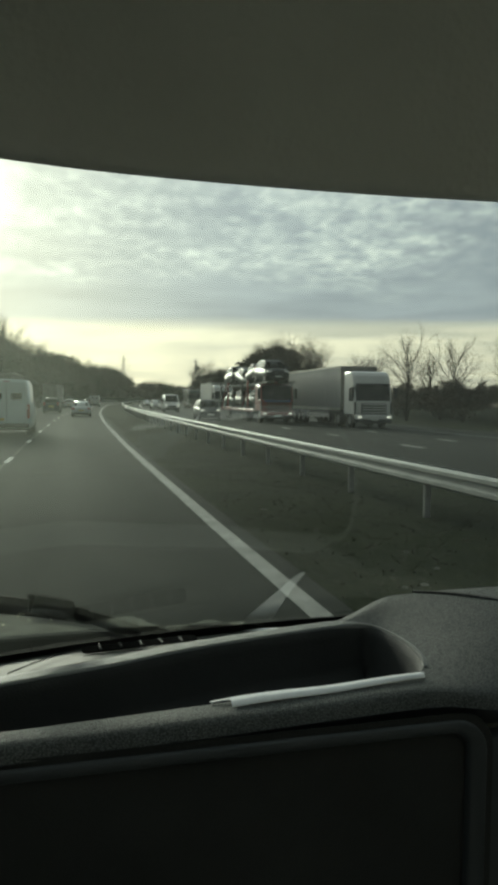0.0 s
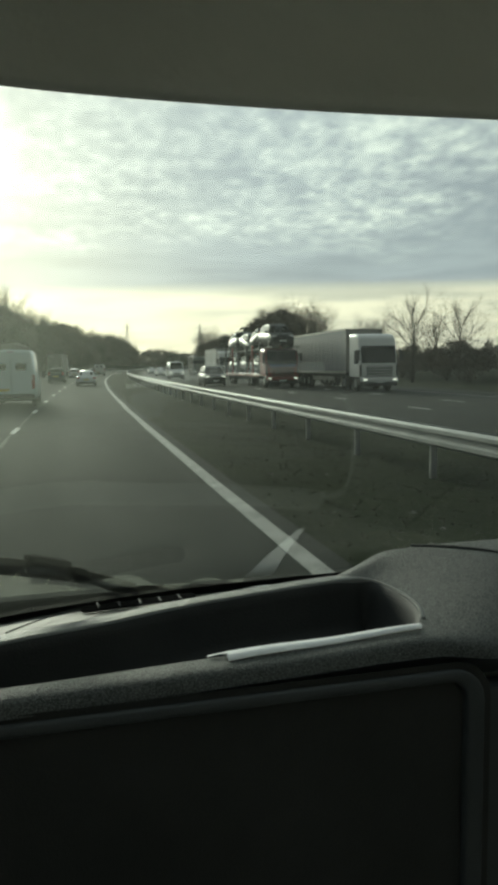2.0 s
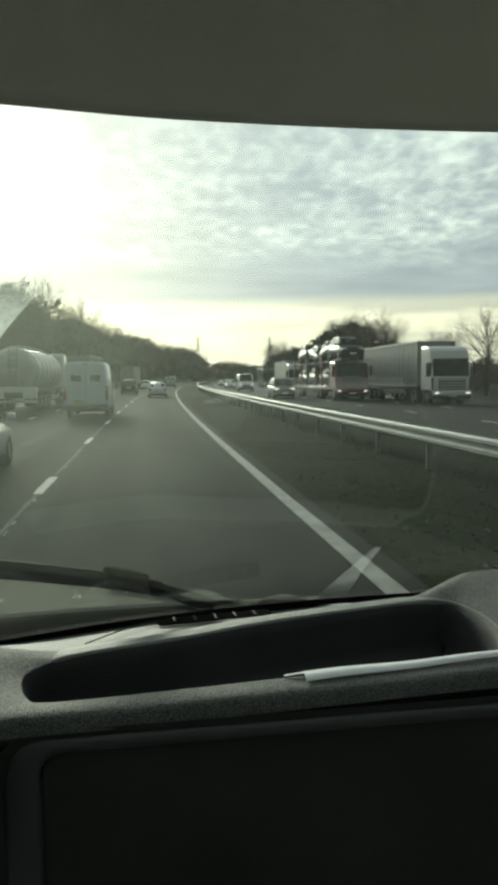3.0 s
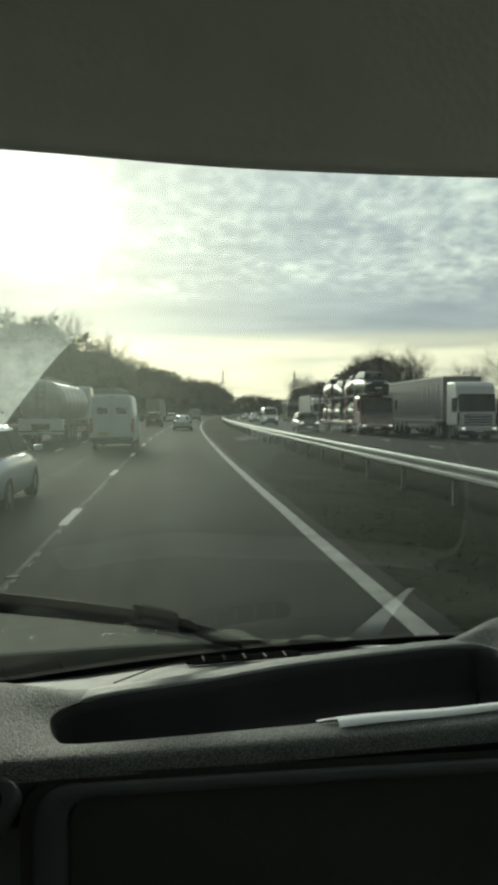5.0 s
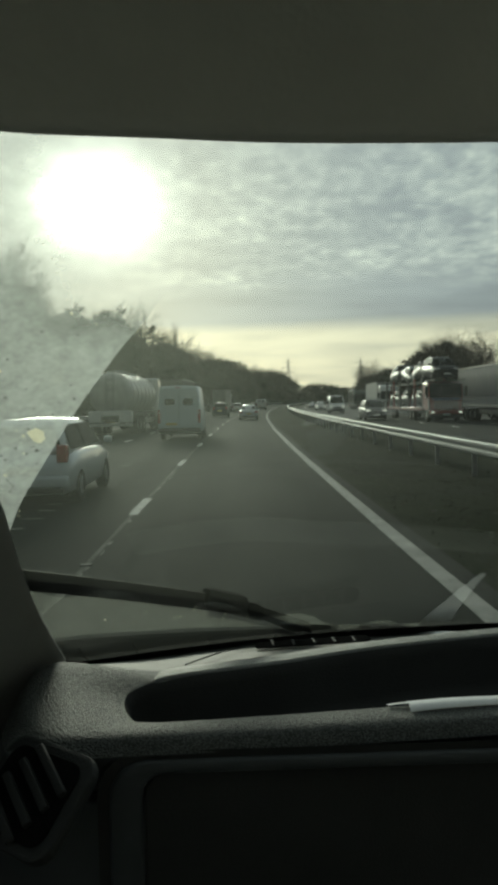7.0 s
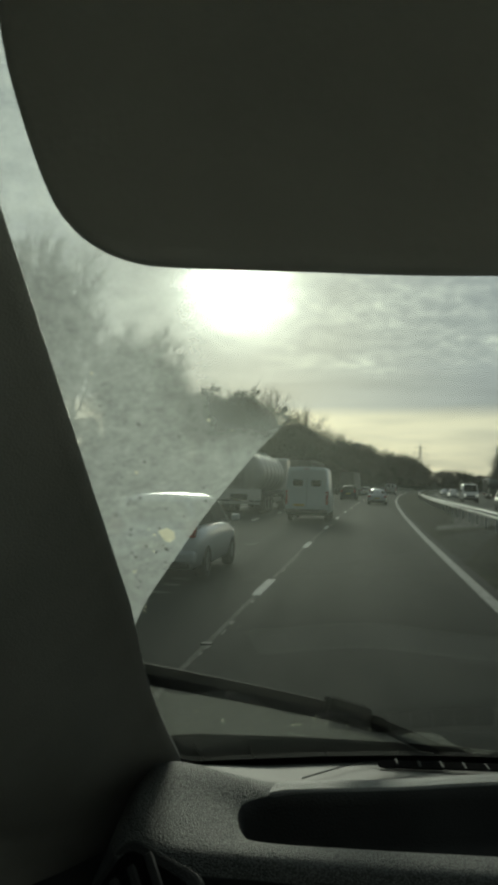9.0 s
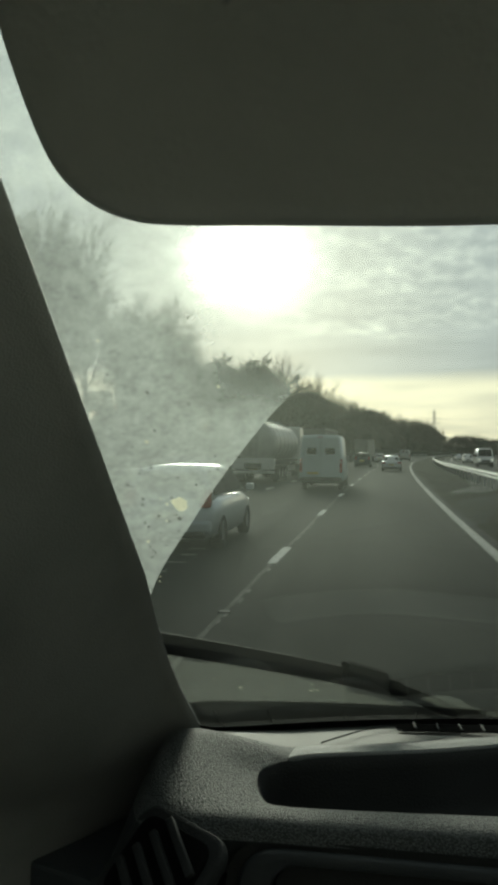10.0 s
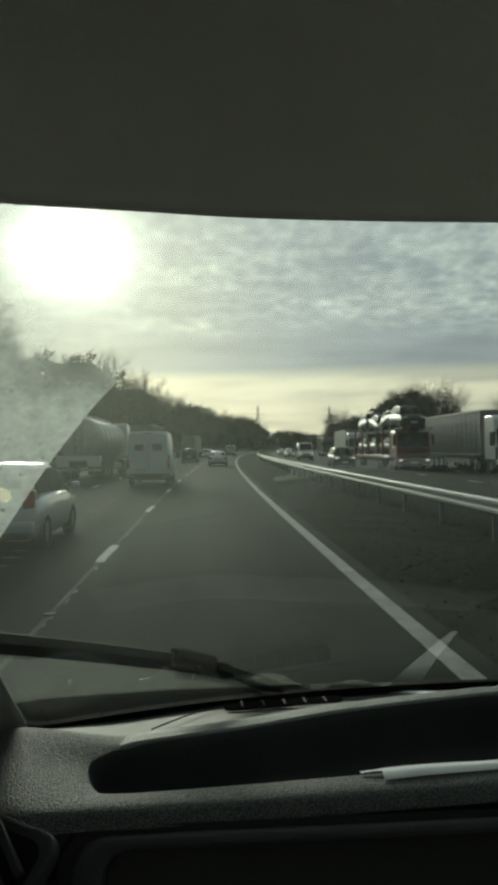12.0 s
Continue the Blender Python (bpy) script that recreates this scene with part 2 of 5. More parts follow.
M = {
    "dash": leather_grain("dash_plastic", (0.112, 0.121, 0.117), (0.150, 0.159, 0.154), 520.0, 0.60, 1.0, 0.25),
    # same plastic as the pad, coloured lighter to look sunlit
    "ridge": leather_grain("lit_ridge_plastic", (0.190, 0.200, 0.192), (0.230, 0.240, 0.230), 620.0, 0.52, 0.7, 0.42),
    "shelf": leather_grain("shelf_plastic", (0.072, 0.075, 0.067), (0.098, 0.102, 0.092), 600.0, 0.62, 0.15, 0.25),
    # much darker than the pad; used for tray, lid, vent and gap strip
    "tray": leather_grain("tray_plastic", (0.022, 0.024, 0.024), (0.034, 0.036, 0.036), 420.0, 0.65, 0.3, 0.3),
    "fascia": leather_grain("fascia_plastic", (0.038, 0.044, 0.049), (0.056, 0.063, 0.068), 500.0, 0.6, 0.3, 0.4),
    "visor": leather_grain("visor_vinyl", (0.62, 0.62, 0.57), (0.72, 0.72, 0.66), 240.0, 0.75, 0.25, 0.3),
    "trim": leather_grain("pillar_trim", (0.22, 0.225, 0.212), (0.28, 0.28, 0.265), 520.0, 0.65, 0.3, 0.35),
    "headliner": surface("headliner_cloth", (0.48, 0.48, 0.45), (0.56, 0.56, 0.52), 0.95, 6.0, 500.0, 0.3),
    "rubber": surface("black_rubber", (0.004, 0.004, 0.004), (0.009, 0.009, 0.009), 0.8, 14.0, 120.0, 0.1, spec=0.05),
    "cowl": surface("black_cowl_plastic", (0.009, 0.009, 0.009), (0.017, 0.017, 0.016), 0.85, 12.0, 160.0, 0.08, spec=0.0),
    "frit": surface("black_ceramic_edge", (0.008, 0.008, 0.008), (0.014, 0.014, 0.013), 0.5, 20.0, 200.0, 0.0),
    "paper": surface("white_paper", (0.70, 0.71, 0.72), (0.80, 0.81, 0.82), 0.85, 20.0, 300.0, 0.05),
    "glass": pane_glass("windscreen_glass", (0.93, 0.96, 0.93), 1.7),
    "film": dirt_film("road_spray", 0.54, 0.30, 90.0, fade=True),
    # mostly the sun's glare veil over the view, with a little dust
    "haze": dirt_film("dust_and_glare_veil", 0.036, 0.0, 5.0, rising=True, forward=0.0068),
    "cab": surface("cab_pale_panel", (0.32, 0.32, 0.30), (0.42, 0.42, 0.395), 0.7, 4.0, 80.0, 0.1),
    "asphalt": road_surface("asphalt", (0.018, 0.021, 0.0185), (0.033, 0.037, 0.032)),
    "edge_line": surface("worn_road_paint", (0.20, 0.20, 0.19), (0.42, 0.42, 0.39), 0.9, 3.0, 45.0, 0.2, depth=0.003),
    "line": surface("road_paint", (0.38, 0.38, 0.36), (0.62, 0.62, 0.58), 0.9, 3.0, 45.0, 0.2, depth=0.003),
    "worn": surface("worn_patch", (0.07, 0.07, 0.065), (0.20, 0.20, 0.185), 0.9, 9.0, 60.0, 0.2),
    "verge": surface("winter_grass", (0.007, 0.011, 0.004), (0.020, 0.027, 0.011), 0.98, 0.35, 9.0, 0.3, spec=0.05, depth=0.06),
    "blade": surface("grass_blades", (0.022, 0.026, 0.013), (0.050, 0.053, 0.030), 0.9, 2.0, 20.0, 0.0),
    "field": surface("ploughed_field", (0.10, 0.075, 0.045), (0.17, 0.13, 0.08), 0.95, 0.05, 2.0, 0.4, depth=0.1),
    "galv": surface("galvanised_steel", (0.20, 0.21, 0.21), (0.33, 0.34, 0.33), 0.60, 3.0, 40.0, 0.1, metal=0.7),
    "post": surface("galvanised_post", (0.20, 0.20, 0.195), (0.34, 0.34, 0.33), 0.6, 4.0, 40.0, 0.1, metal=0.4),
    "bark": surface("bark", (0.035, 0.031, 0.024), (0.095, 0.083, 0.065), 0.95, 3.0, 30.0, 0.4),
    "twig": surface("twigs", (0.045, 0.038, 0.027), (0.120, 0.100, 0.072), 0.95, 0.4, 5.0, 0.0),
    "scrub": surface("scrub_leaf", (0.020, 0.024, 0.010), (0.060, 0.058, 0.028), 0.9, 0.3, 4.0, 0.0),
    "tyre": surface("tyre_rubber", (0.010, 0.010, 0.010), (0.028, 0.027, 0.025), 0.85, 8.0, 60.0, 0.1),
    "rim": surface("wheel_rim", (0.22, 0.22, 0.22), (0.42, 0.42, 0.42), 0.4, 9.0, 60.0, 0.0, metal=0.8),
    "dark_glass": pane_glass("vehicle_glass", (0.06, 0.07, 0.068), 0.16, 1.5, 0.38),
    "cab_glass": surface("dark_cab_glass", (0.006, 0.008, 0.010), (0.014, 0.016, 0.018), 0.25, 2.0, 30.0, 0.0, spec=0.25),
    "black": surface("black_trim", (0.012, 0.012, 0.012), (0.03, 0.03, 0.03), 0.5, 9.0, 60.0, 0.05),
    "chassis": surface("chassis_grime", (0.014, 0.013, 0.012), (0.04, 0.037, 0.033), 0.9, 4.0, 30.0, 0.2),
    "white": paint("white_paint", (0.74, 0.74, 0.71)),
    "van_white": paint("bluish_white_paint", (0.50, 0.58, 0.60)),
    "silver": paint("silver_paint", (0.52, 0.53, 0.53), 0.3, 0.6, 0.4),
    "pale_blue": paint("pale_silver_blue_paint", (0.50, 0.55, 0.58), 0.3, 0.6, 0.3),
    "charcoal": paint("charcoal_paint", (0.020, 0.023, 0.024), 0.38, 0.06, 0.0, 0.22),
    "dark_green": paint("dark_green_paint", (0.016, 0.034, 0.027), 0.38, 0.06, 0.0, 0.22),
    "red": paint("red_paint", (0.20, 0.016, 0.014), 0.4, 0.4),
    "tarp": surface("grey_curtain_tarpaulin", (0.045, 0.050, 0.062), (0.080, 0.086, 0.100), 0.65, 1.2, 14.0, 0.3, depth=0.05),
    "brown_tarp": surface("brown_curtain_tarpaulin", (0.055, 0.050, 0.042), (0.10, 0.09, 0.075), 0.65, 1.2, 14.0, 0.3, depth=0.05),
    "steel_tank": surface("dull_steel_tank", (0.30, 0.30, 0.29), (0.46, 0.46, 0.44), 0.45, 1.5, 20.0, 0.05, metal=0.6),
    "alloy": surface("grimy_alloy_body", (0.17, 0.165, 0.15), (0.33, 0.32, 0.29), 0.6, 1.3, 18.0, 0.1, metal=0.3),
    "tail": surface("red_lens", (0.22, 0.012, 0.010), (0.34, 0.02, 0.015), 0.25, 9.0, 60.0, 0.0),
    "lens": surface("clear_lens", (0.55, 0.55, 0.53), (0.75, 0.75, 0.72), 0.2, 9.0, 60.0, 0.0),
    "plate": surface("plate_yellow", (0.42, 0.33, 0.06), (0.52, 0.41, 0.08), 0.5, 9.0, 60.0, 0.0),
    "plate_white": surface("plate_white_face", (0.6, 0.6, 0.58), (0.7, 0.7, 0.68), 0.5, 9.0, 60.0, 0.0),
    "head": lamp_glow("lit_headlamp", (1.0, 0.95, 0.82), 0.8),
}
# ---- shaping helpers ----


def part(name, bm, material, parent=None, label="", smooth=False):
    """Link a bmesh as one mesh object, under a thing or a part."""
    mesh = bpy.data.meshes.new(name)
    bm.to_mesh(mesh)
    bm.free()
    mesh.materials.append(M[material] if isinstance(material, str) else material)
    if smooth:
        mesh.shade_smooth()
    ob = new(name, mesh)
    if parent:
        ob.parent = parent
    if label:
        tagged(ob, label)
    return ob


def thing(name, label, category, group="", kind=""):
    """An Empty at a thing's base."""
    return tagged(new(name), label, category, group, kind)


def box(bm, centre, size, bevel=0.0, turn=None):
    m = Matrix.Translation(centre) @ (turn or Matrix()) @ Matrix.Diagonal((*size, 1))
    made = bmesh.ops.create_cube(bm, size=1.0, matrix=m)
    if bevel:
        edges = list({e for v in made["verts"] for e in v.link_edges})
        bmesh.ops.bevel(bm, geom=edges, offset=bevel, segments=2, affect="EDGES", profile=0.6)
    return bm


def a_box(centre, size, bevel=0.0, turn=None):
    return box(bmesh.new(), centre, size, bevel, turn)


def tube(bm, a, b, ra, rb=None, sides=8):
    a, b = Vector(a), Vector(b)
    m = Matrix.Translation((a + b) / 2) @ (b - a).to_track_quat("Z", "Y").to_matrix().to_4x4()
    bmesh.ops.create_cone(bm, cap_ends=True, segments=sides, radius1=ra, radius2=ra if rb is None else rb, depth=(b - a).length, matrix=m)
    return bm


def skin(bm, rings, closed=True, caps=True):
    """Quads between rings of equally many points."""
    made = [[bm.verts.new(p) for p in ring] for ring in rings]
    count = len(made[0])
    for r0, r1 in zip(made, made[1:]):
        for i in range(count if closed else count - 1):
            j = (i + 1) % count
            bm.faces.new((r0[i], r0[j], r1[j], r1[i]))
    if caps and closed:
        bm.faces.new(made[0][::-1])
        bm.faces.new(made[-1])
    bmesh.ops.recalc_face_normals(bm, faces=bm.faces)
    return bm


def smooth_ring(points, steps=8, closed=True):
    """A Catmull-Rom curve through points."""
    pts = [Vector(p) for p in points]
    n, out = len(pts), []
    for i in range(n if closed else n - 1):
        if closed:
            a, b, c, d = (pts[(i + k) % n] for k in (-1, 0, 1, 2))
        else:
            a, b, c, d = pts[max(i - 1, 0)], pts[i], pts[i + 1], pts[min(i + 2, n - 1)]
        for s in range(steps):
            t = s / steps
            out.append(0.5 * (2 * b + (c - a) * t + (2 * a - 5 * b + 4 * c - d) * t * t + (3 * b - 3 * c + d - a) * t ** 3))
    if not closed:
        out.append(pts[-1])
    return out


def prism(bm, outline, depth, matrix=None, bevel=0.0):
    """An outline in the xy plane, made solid from z = 0 to depth, then moved."""
    low = [bm.verts.new((x, y, 0)) for x, y in outline]
    face = bm.faces.new(low)
    made = bmesh.ops.extrude_face_region(bm, geom=[face])
    up = [v for v in made["geom"] if isinstance(v, bmesh.types.BMVert)]
    bmesh.ops.translate(bm, verts=up, vec=(0, 0, depth))
    verts = low + up
    if bevel:
        edges = [e for e in {e for v in verts for e in v.link_edges} if abs(e.verts[0].co.z - e.verts[1].co.z) < 1e-6]
        done = bmesh.ops.bevel(bm, geom=edges, offset=bevel, segments=2, affect="EDGES", profile=0.6)
        verts = list({v for v in verts if v.is_valid} | set(done["verts"]))
    if matrix is not None:
        bmesh.ops.transform(bm, matrix=matrix, verts=verts)
    bmesh.ops.recalc_face_normals(bm, faces=bm.faces)
    return bm


def round_rect(w, h, r, steps=5):
    out = []
    for cx, cy, a0 in ((w / 2 - r, h / 2 - r, 0), (r - w / 2, h / 2 - r, 90), (r - w / 2, r - h / 2, 180), (w / 2 - r, r - h / 2, 270)):
        for k in range(steps + 1):
            a = radians(a0 + 90 * k / steps)
            out.append((cx + r * math.cos(a), cy + r * math.sin(a)))
    return out


SIDE = Matrix(((0, 0, 1, 0), (1, 0, 0, 0), (0, 1, 0, 0), (0, 0, 0, 1)))    # outline x, y -> world y, z; depth -> x
FRONT = Matrix(((1, 0, 0, 0), (0, 0, -1, 0), (0, 1, 0, 0), (0, 0, 0, 1)))  # outline x, y -> world x, z; depth -> -y

# ---- the van's cab ----


def glass_foot(x):
    return 1.17 - 0.12 * ((x - 0.43) / 0.6) ** 2


def on_glass(x, z, off=0.0):
    """A point of the windscreen; off: metres out of the cab."""
    return Vector((x, glass_foot(x) - 1.15 * (z - 1.375) + off * 0.656, z + off * 0.755))


def pillar_edge(z):
    """x of the windscreen's left edge at a height."""
    t = (z - 1.40) / 0.6
    return -0.224 + 0.020 * t - 0.008 * math.sin(min(max(t, 0), 0.4) / 0.4 * math.pi)


TRAY = [(-0.085, 0.784, 1.400), (0.03, 0.791, 1.400), (0.177, 0.802, 1.401), (0.32, 0.810, 1.403), (0.42, 0.809, 1.406),
        (0.458, 0.832, 1.408), (0.476, 0.885, 1.410), (0.477, 0.955, 1.410), (0.457, 1.008, 1.411), (0.395, 0.998, 1.4145),
        (0.191, 0.952, 1.4150), (0.06, 0.908, 1.4150), (-0.062, 0.878, 1.4140), (-0.108, 0.868, 1.407), (-0.124, 0.845, 1.402), (-0.112, 0.798, 1.400)]
CREST = [(-0.09, 0.748, 1.4005), (0.03, 0.752, 1.401), (0.177, 0.758, 1.402), (0.32, 0.764, 1.404), (0.43, 0.767, 1.4065),
         (0.52, 0.762, 1.404), (0.58, 0.86, 1.434), (0.60, 0.96, 1.452), (0.525, 1.062, 1.440), (0.402, 1.036, 1.4095),
         (0.189, 0.990, 1.4090), (0.056, 0.946, 1.4090), (-0.080, 0.912, 1.4085), (-0.222, 0.938, 1.415), (-0.241, 0.86, 1.407), (-0.195, 0.775, 1.398)]
FALL = [(-0.09, 0.738, 1.386), (0.03, 0.742, 1.386), (0.177, 0.748, 1.387), (0.32, 0.754, 1.389), (0.44, 0.757, 1.390),
        (0.56, 0.745, 1.388), (0.75, 0.82, 1.433), (0.78, 0.95, 1.449), (0.74, 1.08, 1.438), (0.41, 1.046, 1.388),
        (0.187, 1.002, 1.393), (0.052, 0.959, 1.401), (-0.085, 0.926, 1.401), (-0.236, 0.954, 1.402), (-0.258, 0.85, 1.386), (-0.225, 0.752, 1.380)]
FOOT = [(-0.09, 0.772, 1.350), (0.03, 0.774, 1.350), (0.177, 0.776, 1.350), (0.32, 0.778, 1.352), (0.44, 0.780, 1.352),
        (0.62, 0.768, 1.36), (1.00, 0.80, 1.37), (1.05, 0.95, 1.375), (1.00, 1.05, 1.372), (0.45, 1.166, 1.366),
        (0.22, 1.150, 1.367), (0.05, 1.116, 1.372), (-0.10, 1.072, 1.373), (-0.262, 1.002, 1.374), (-0.276, 0.85, 1.33), (-0.255, 0.735, 1.32)]


def inset(points, d, dz):
    """Move a level ring of points inwards and down."""
    out, n = [], len(points)
    for i, p in enumerate(points):
        along = points[(i + 1) % n] - points[i - 1]
        normal = Vector((along.y, -along.x, 0)).normalized()
        out.append(p - normal * d + Vector((0, 0, dz)))
    return out


def dashboard():
    dash = thing("dashboard", "black grained plastic van dashboard with a long open tray", "dashboard")
    rim = smooth_ring(TRAY, 10)
    crest, fall, foot = smooth_ring(CREST, 10), smooth_ring(FALL, 10), smooth_ring(FOOT, 10)
    soft = inset(rim, -0.0022, 0.0007)
    bm = bmesh.new()
    skin(bm, [rim, soft, [s.lerp(c, 0.5) + Vector((0, 0, 0.001)) for s, c in zip(soft, crest)], crest,
              [c.lerp(f, 0.5) + (c - f) * 0.12 + Vector((0, 0, 0.002)) for c, f in zip(crest, fall)], fall], True, False)
    part("top_pad", bm, "dash", dash, "black grained pad lit by low sun", True)
    bm = bmesh.new()
    far = slice(80, 134)
    skin(bm, [fall[far], [f.lerp(g, 0.5) for f, g in zip(fall, foot)][far], foot[far]], False, False)
    part("shelf", bm, "shelf", dash, "smooth plastic shelf under the windscreen", True)
    near = fall[133:] + fall[:81], foot[133:] + foot[:81]
    skirt = bmesh.new()
    skin(skirt, near, False, False)
    part("skirt", skirt, "fascia", dash, "", True)
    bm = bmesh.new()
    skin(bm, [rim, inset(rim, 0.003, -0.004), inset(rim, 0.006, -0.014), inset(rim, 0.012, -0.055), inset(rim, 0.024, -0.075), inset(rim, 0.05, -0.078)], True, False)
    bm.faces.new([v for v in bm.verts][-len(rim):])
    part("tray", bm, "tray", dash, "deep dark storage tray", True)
    # the raised ridge along the tray's far side and round its end
    line = smooth_ring([(0.462, 0.835, 1.4095), (0.4785, 0.885, 1.4115), (0.479, 0.955, 1.4115), (0.459, 1.006, 1.4120), (0.397, 0.999, 1.4150), (0.191, 0.953, 1.4155), (0.06, 0.909, 1.4155), (-0.060, 0.879, 1.4145), (-0.092, 0.872, 1.4110)], 8, False)
    rings = []
    for i, p in enumerate(line):
        way = (line[min(i + 1, len(line) - 1)] - line[max(i - 1, 0)]).normalized()
        out = Vector((way.y, -way.x, 0)).normalized()
        full = min(1.0, max(0.0, (i - 20) / 12))
        full = full * full * (3 - 2 * full)
        wide = (0.006 + 0.028 * full) * min(1.0, 0.35 + 0.13 * (len(line) - 1 - i))
        tall = 0.0012 + 0.0016 * full
        rings.append([p + out * (wide * f) + Vector((0, 0, tall * h)) for f, h in ((-0.06, -2.0), (-0.02, 0.2), (0.06, 1.0), (0.5, 0.9), (0.92, 0.0), (1.05, -2.2))])
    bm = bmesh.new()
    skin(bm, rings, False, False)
    part("tray_ridge", bm, "ridge", dash, "grained ridge along the tray, coloured paler to look sunlit")
    # the face below the lip with its framed compartment
    part("fascia", prism(bmesh.new(), [(-0.28, 0.80), (1.05, 0.80), (1.05, 1.362), (-0.28, 1.332)], 0.03, Matrix.Translation((0, 0.775, 0)) @ FRONT, 0.004), "fascia", dash)
    def frame_ring(x0, x1, z0, z1, r, y):
        return [(x + (x0 + x1) / 2, y, z + (z0 + z1) / 2) for x, z in round_rect(x1 - x0, z1 - z0, r)]
    groove = (-0.140, 0.505, 0.950, 1.389, 0.046)
    rim_out, rim_in = (-0.128, 0.495, 0.962, 1.3805, 0.040), (-0.094, 0.472, 0.985, 1.3665, 0.026)
    # flat dark strip drawn in for the shadow round the compartment
    bm = bmesh.new()
    skin(bm, [frame_ring(*groove, 0.7395), frame_ring(*rim_out, 0.7400)], True, False)
    part("compartment_groove", bm, "tray", dash, "flat dark strip drawn as the shaded gap round the compartment", True)
    bm = bmesh.new()
    skin(bm, [frame_ring(*rim_out, 0.7440), frame_ring(*rim_out, 0.7365), frame_ring(-0.124, 0.492, 0.966, 1.3785, 0.038, 0.7335), frame_ring(-0.098, 0.475, 0.982, 1.3685, 0.028, 0.7345),
              frame_ring(*rim_in, 0.7375), frame_ring(*rim_in, 0.7560)], True, False)
    part("compartment_frame", bm, "fascia", dash, "", True)
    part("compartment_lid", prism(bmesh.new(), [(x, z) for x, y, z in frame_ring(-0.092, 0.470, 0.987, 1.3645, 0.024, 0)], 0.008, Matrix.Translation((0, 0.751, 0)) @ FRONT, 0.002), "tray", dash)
    # side air vent
    u, face = Vector((0.81, -0.59, 0)).normalized(), Vector((-0.38, -0.52, 0.76)).normalized()
    w = face.cross(u)
    lay = Matrix(((u.x, w.x, face.x, -0.198), (u.y, w.y, face.y, 0.722), (u.z, w.z, face.z, 1.352), (0, 0, 0, 1)))
    vent = part("air_vent", prism(bmesh.new(), round_rect(0.125, 0.105, 0.022), 0.014, lay, 0.004), "tray", dash, "dark louvred air vent")
    part("vent_well", prism(bmesh.new(), round_rect(0.10, 0.082, 0.016), 0.004, lay @ Matrix.Translation((0, 0, 0.0125)), 0.001), "rubber", vent)
    for k in range(4):
        slat = a_box((0, 0, 0), (0.009, 0.072, 0.008), 0.0025, Matrix.Rotation(radians(62), 4, "Z"))
        bmesh.ops.transform(slat, matrix=lay @ Matrix.Translation(((k - 1.5) * 0.020 * math.cos(radians(62)), (k - 1.5) * 0.020 * math.sin(radians(62)), 0.018)), verts=slat.verts)
        part("slat", slat, "tray", vent)
    # demister grille at the foot of the windscreen
    grille_line = [Vector((0.040, 1.062, 1.3880)), Vector((0.205, 1.084, 1.3840))]
    grille = part("demister_grille", prism(bmesh.new(), round_rect(0.175, 0.026, 0.010), 0.0025, Matrix.Translation(((grille_line[0] + grille_line[1]) / 2)) @ Matrix.Rotation(math.atan2(0.022, 0.165), 4, "Z"), 0.001), "cowl", dash, "black slotted demister grille")
    for k in range(5):
        p = grille_line[0].lerp(grille_line[1], (k + 0.7) / 5.4)
        part("slat", a_box(p + Vector((0, 0, 0.003)), (0.003, 0.022, 0.003), 0.0008, Matrix.Rotation(radians(6), 4, "Z")), "tray", grille)
    # moulded seam across the windscreen shelf
    seam = smooth_ring([(-0.06, 0.955, 1.402), (-0.03, 1.0, 1.397), (0.0, 1.045, 1.390), (0.05, 1.085, 1.384), (0.2, 1.108, 1.378), (0.3, 1.118, 1.372)], 8, False)
    bm = bmesh.new()
    for a, b in zip(seam, seam[1:]):
        tube(bm, a - Vector((0, 0, 0.001)), b - Vector((0, 0, 0.001)), 0.0011, 0.0011, 6)
    part("seam", bm, "tray", dash)
    # seam over the instrument hood
    hood = smooth_ring([(0.56, 1.06, 1.4455), (0.61, 1.0, 1.4535), (0.67, 0.93, 1.4520), (0.71, 0.85, 1.442)], 8, False)
    bm = bmesh.new()
    for a, b in zip(hood, hood[1:]):
        tube(bm, a, b, 0.0022, 0.0022, 6)
    part("hood_seam", bm, "dash", dash)


def inwards(bm):
    """Turn a sheet's faces towards the cab."""
    bm.normal_update()
    for face in bm.faces:
        if face.normal.y > 0:
            face.normal_flip()


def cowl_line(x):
    """Height on the glass up to which the dark band shows, higher towards the corner."""
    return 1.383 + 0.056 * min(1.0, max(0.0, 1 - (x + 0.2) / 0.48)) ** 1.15


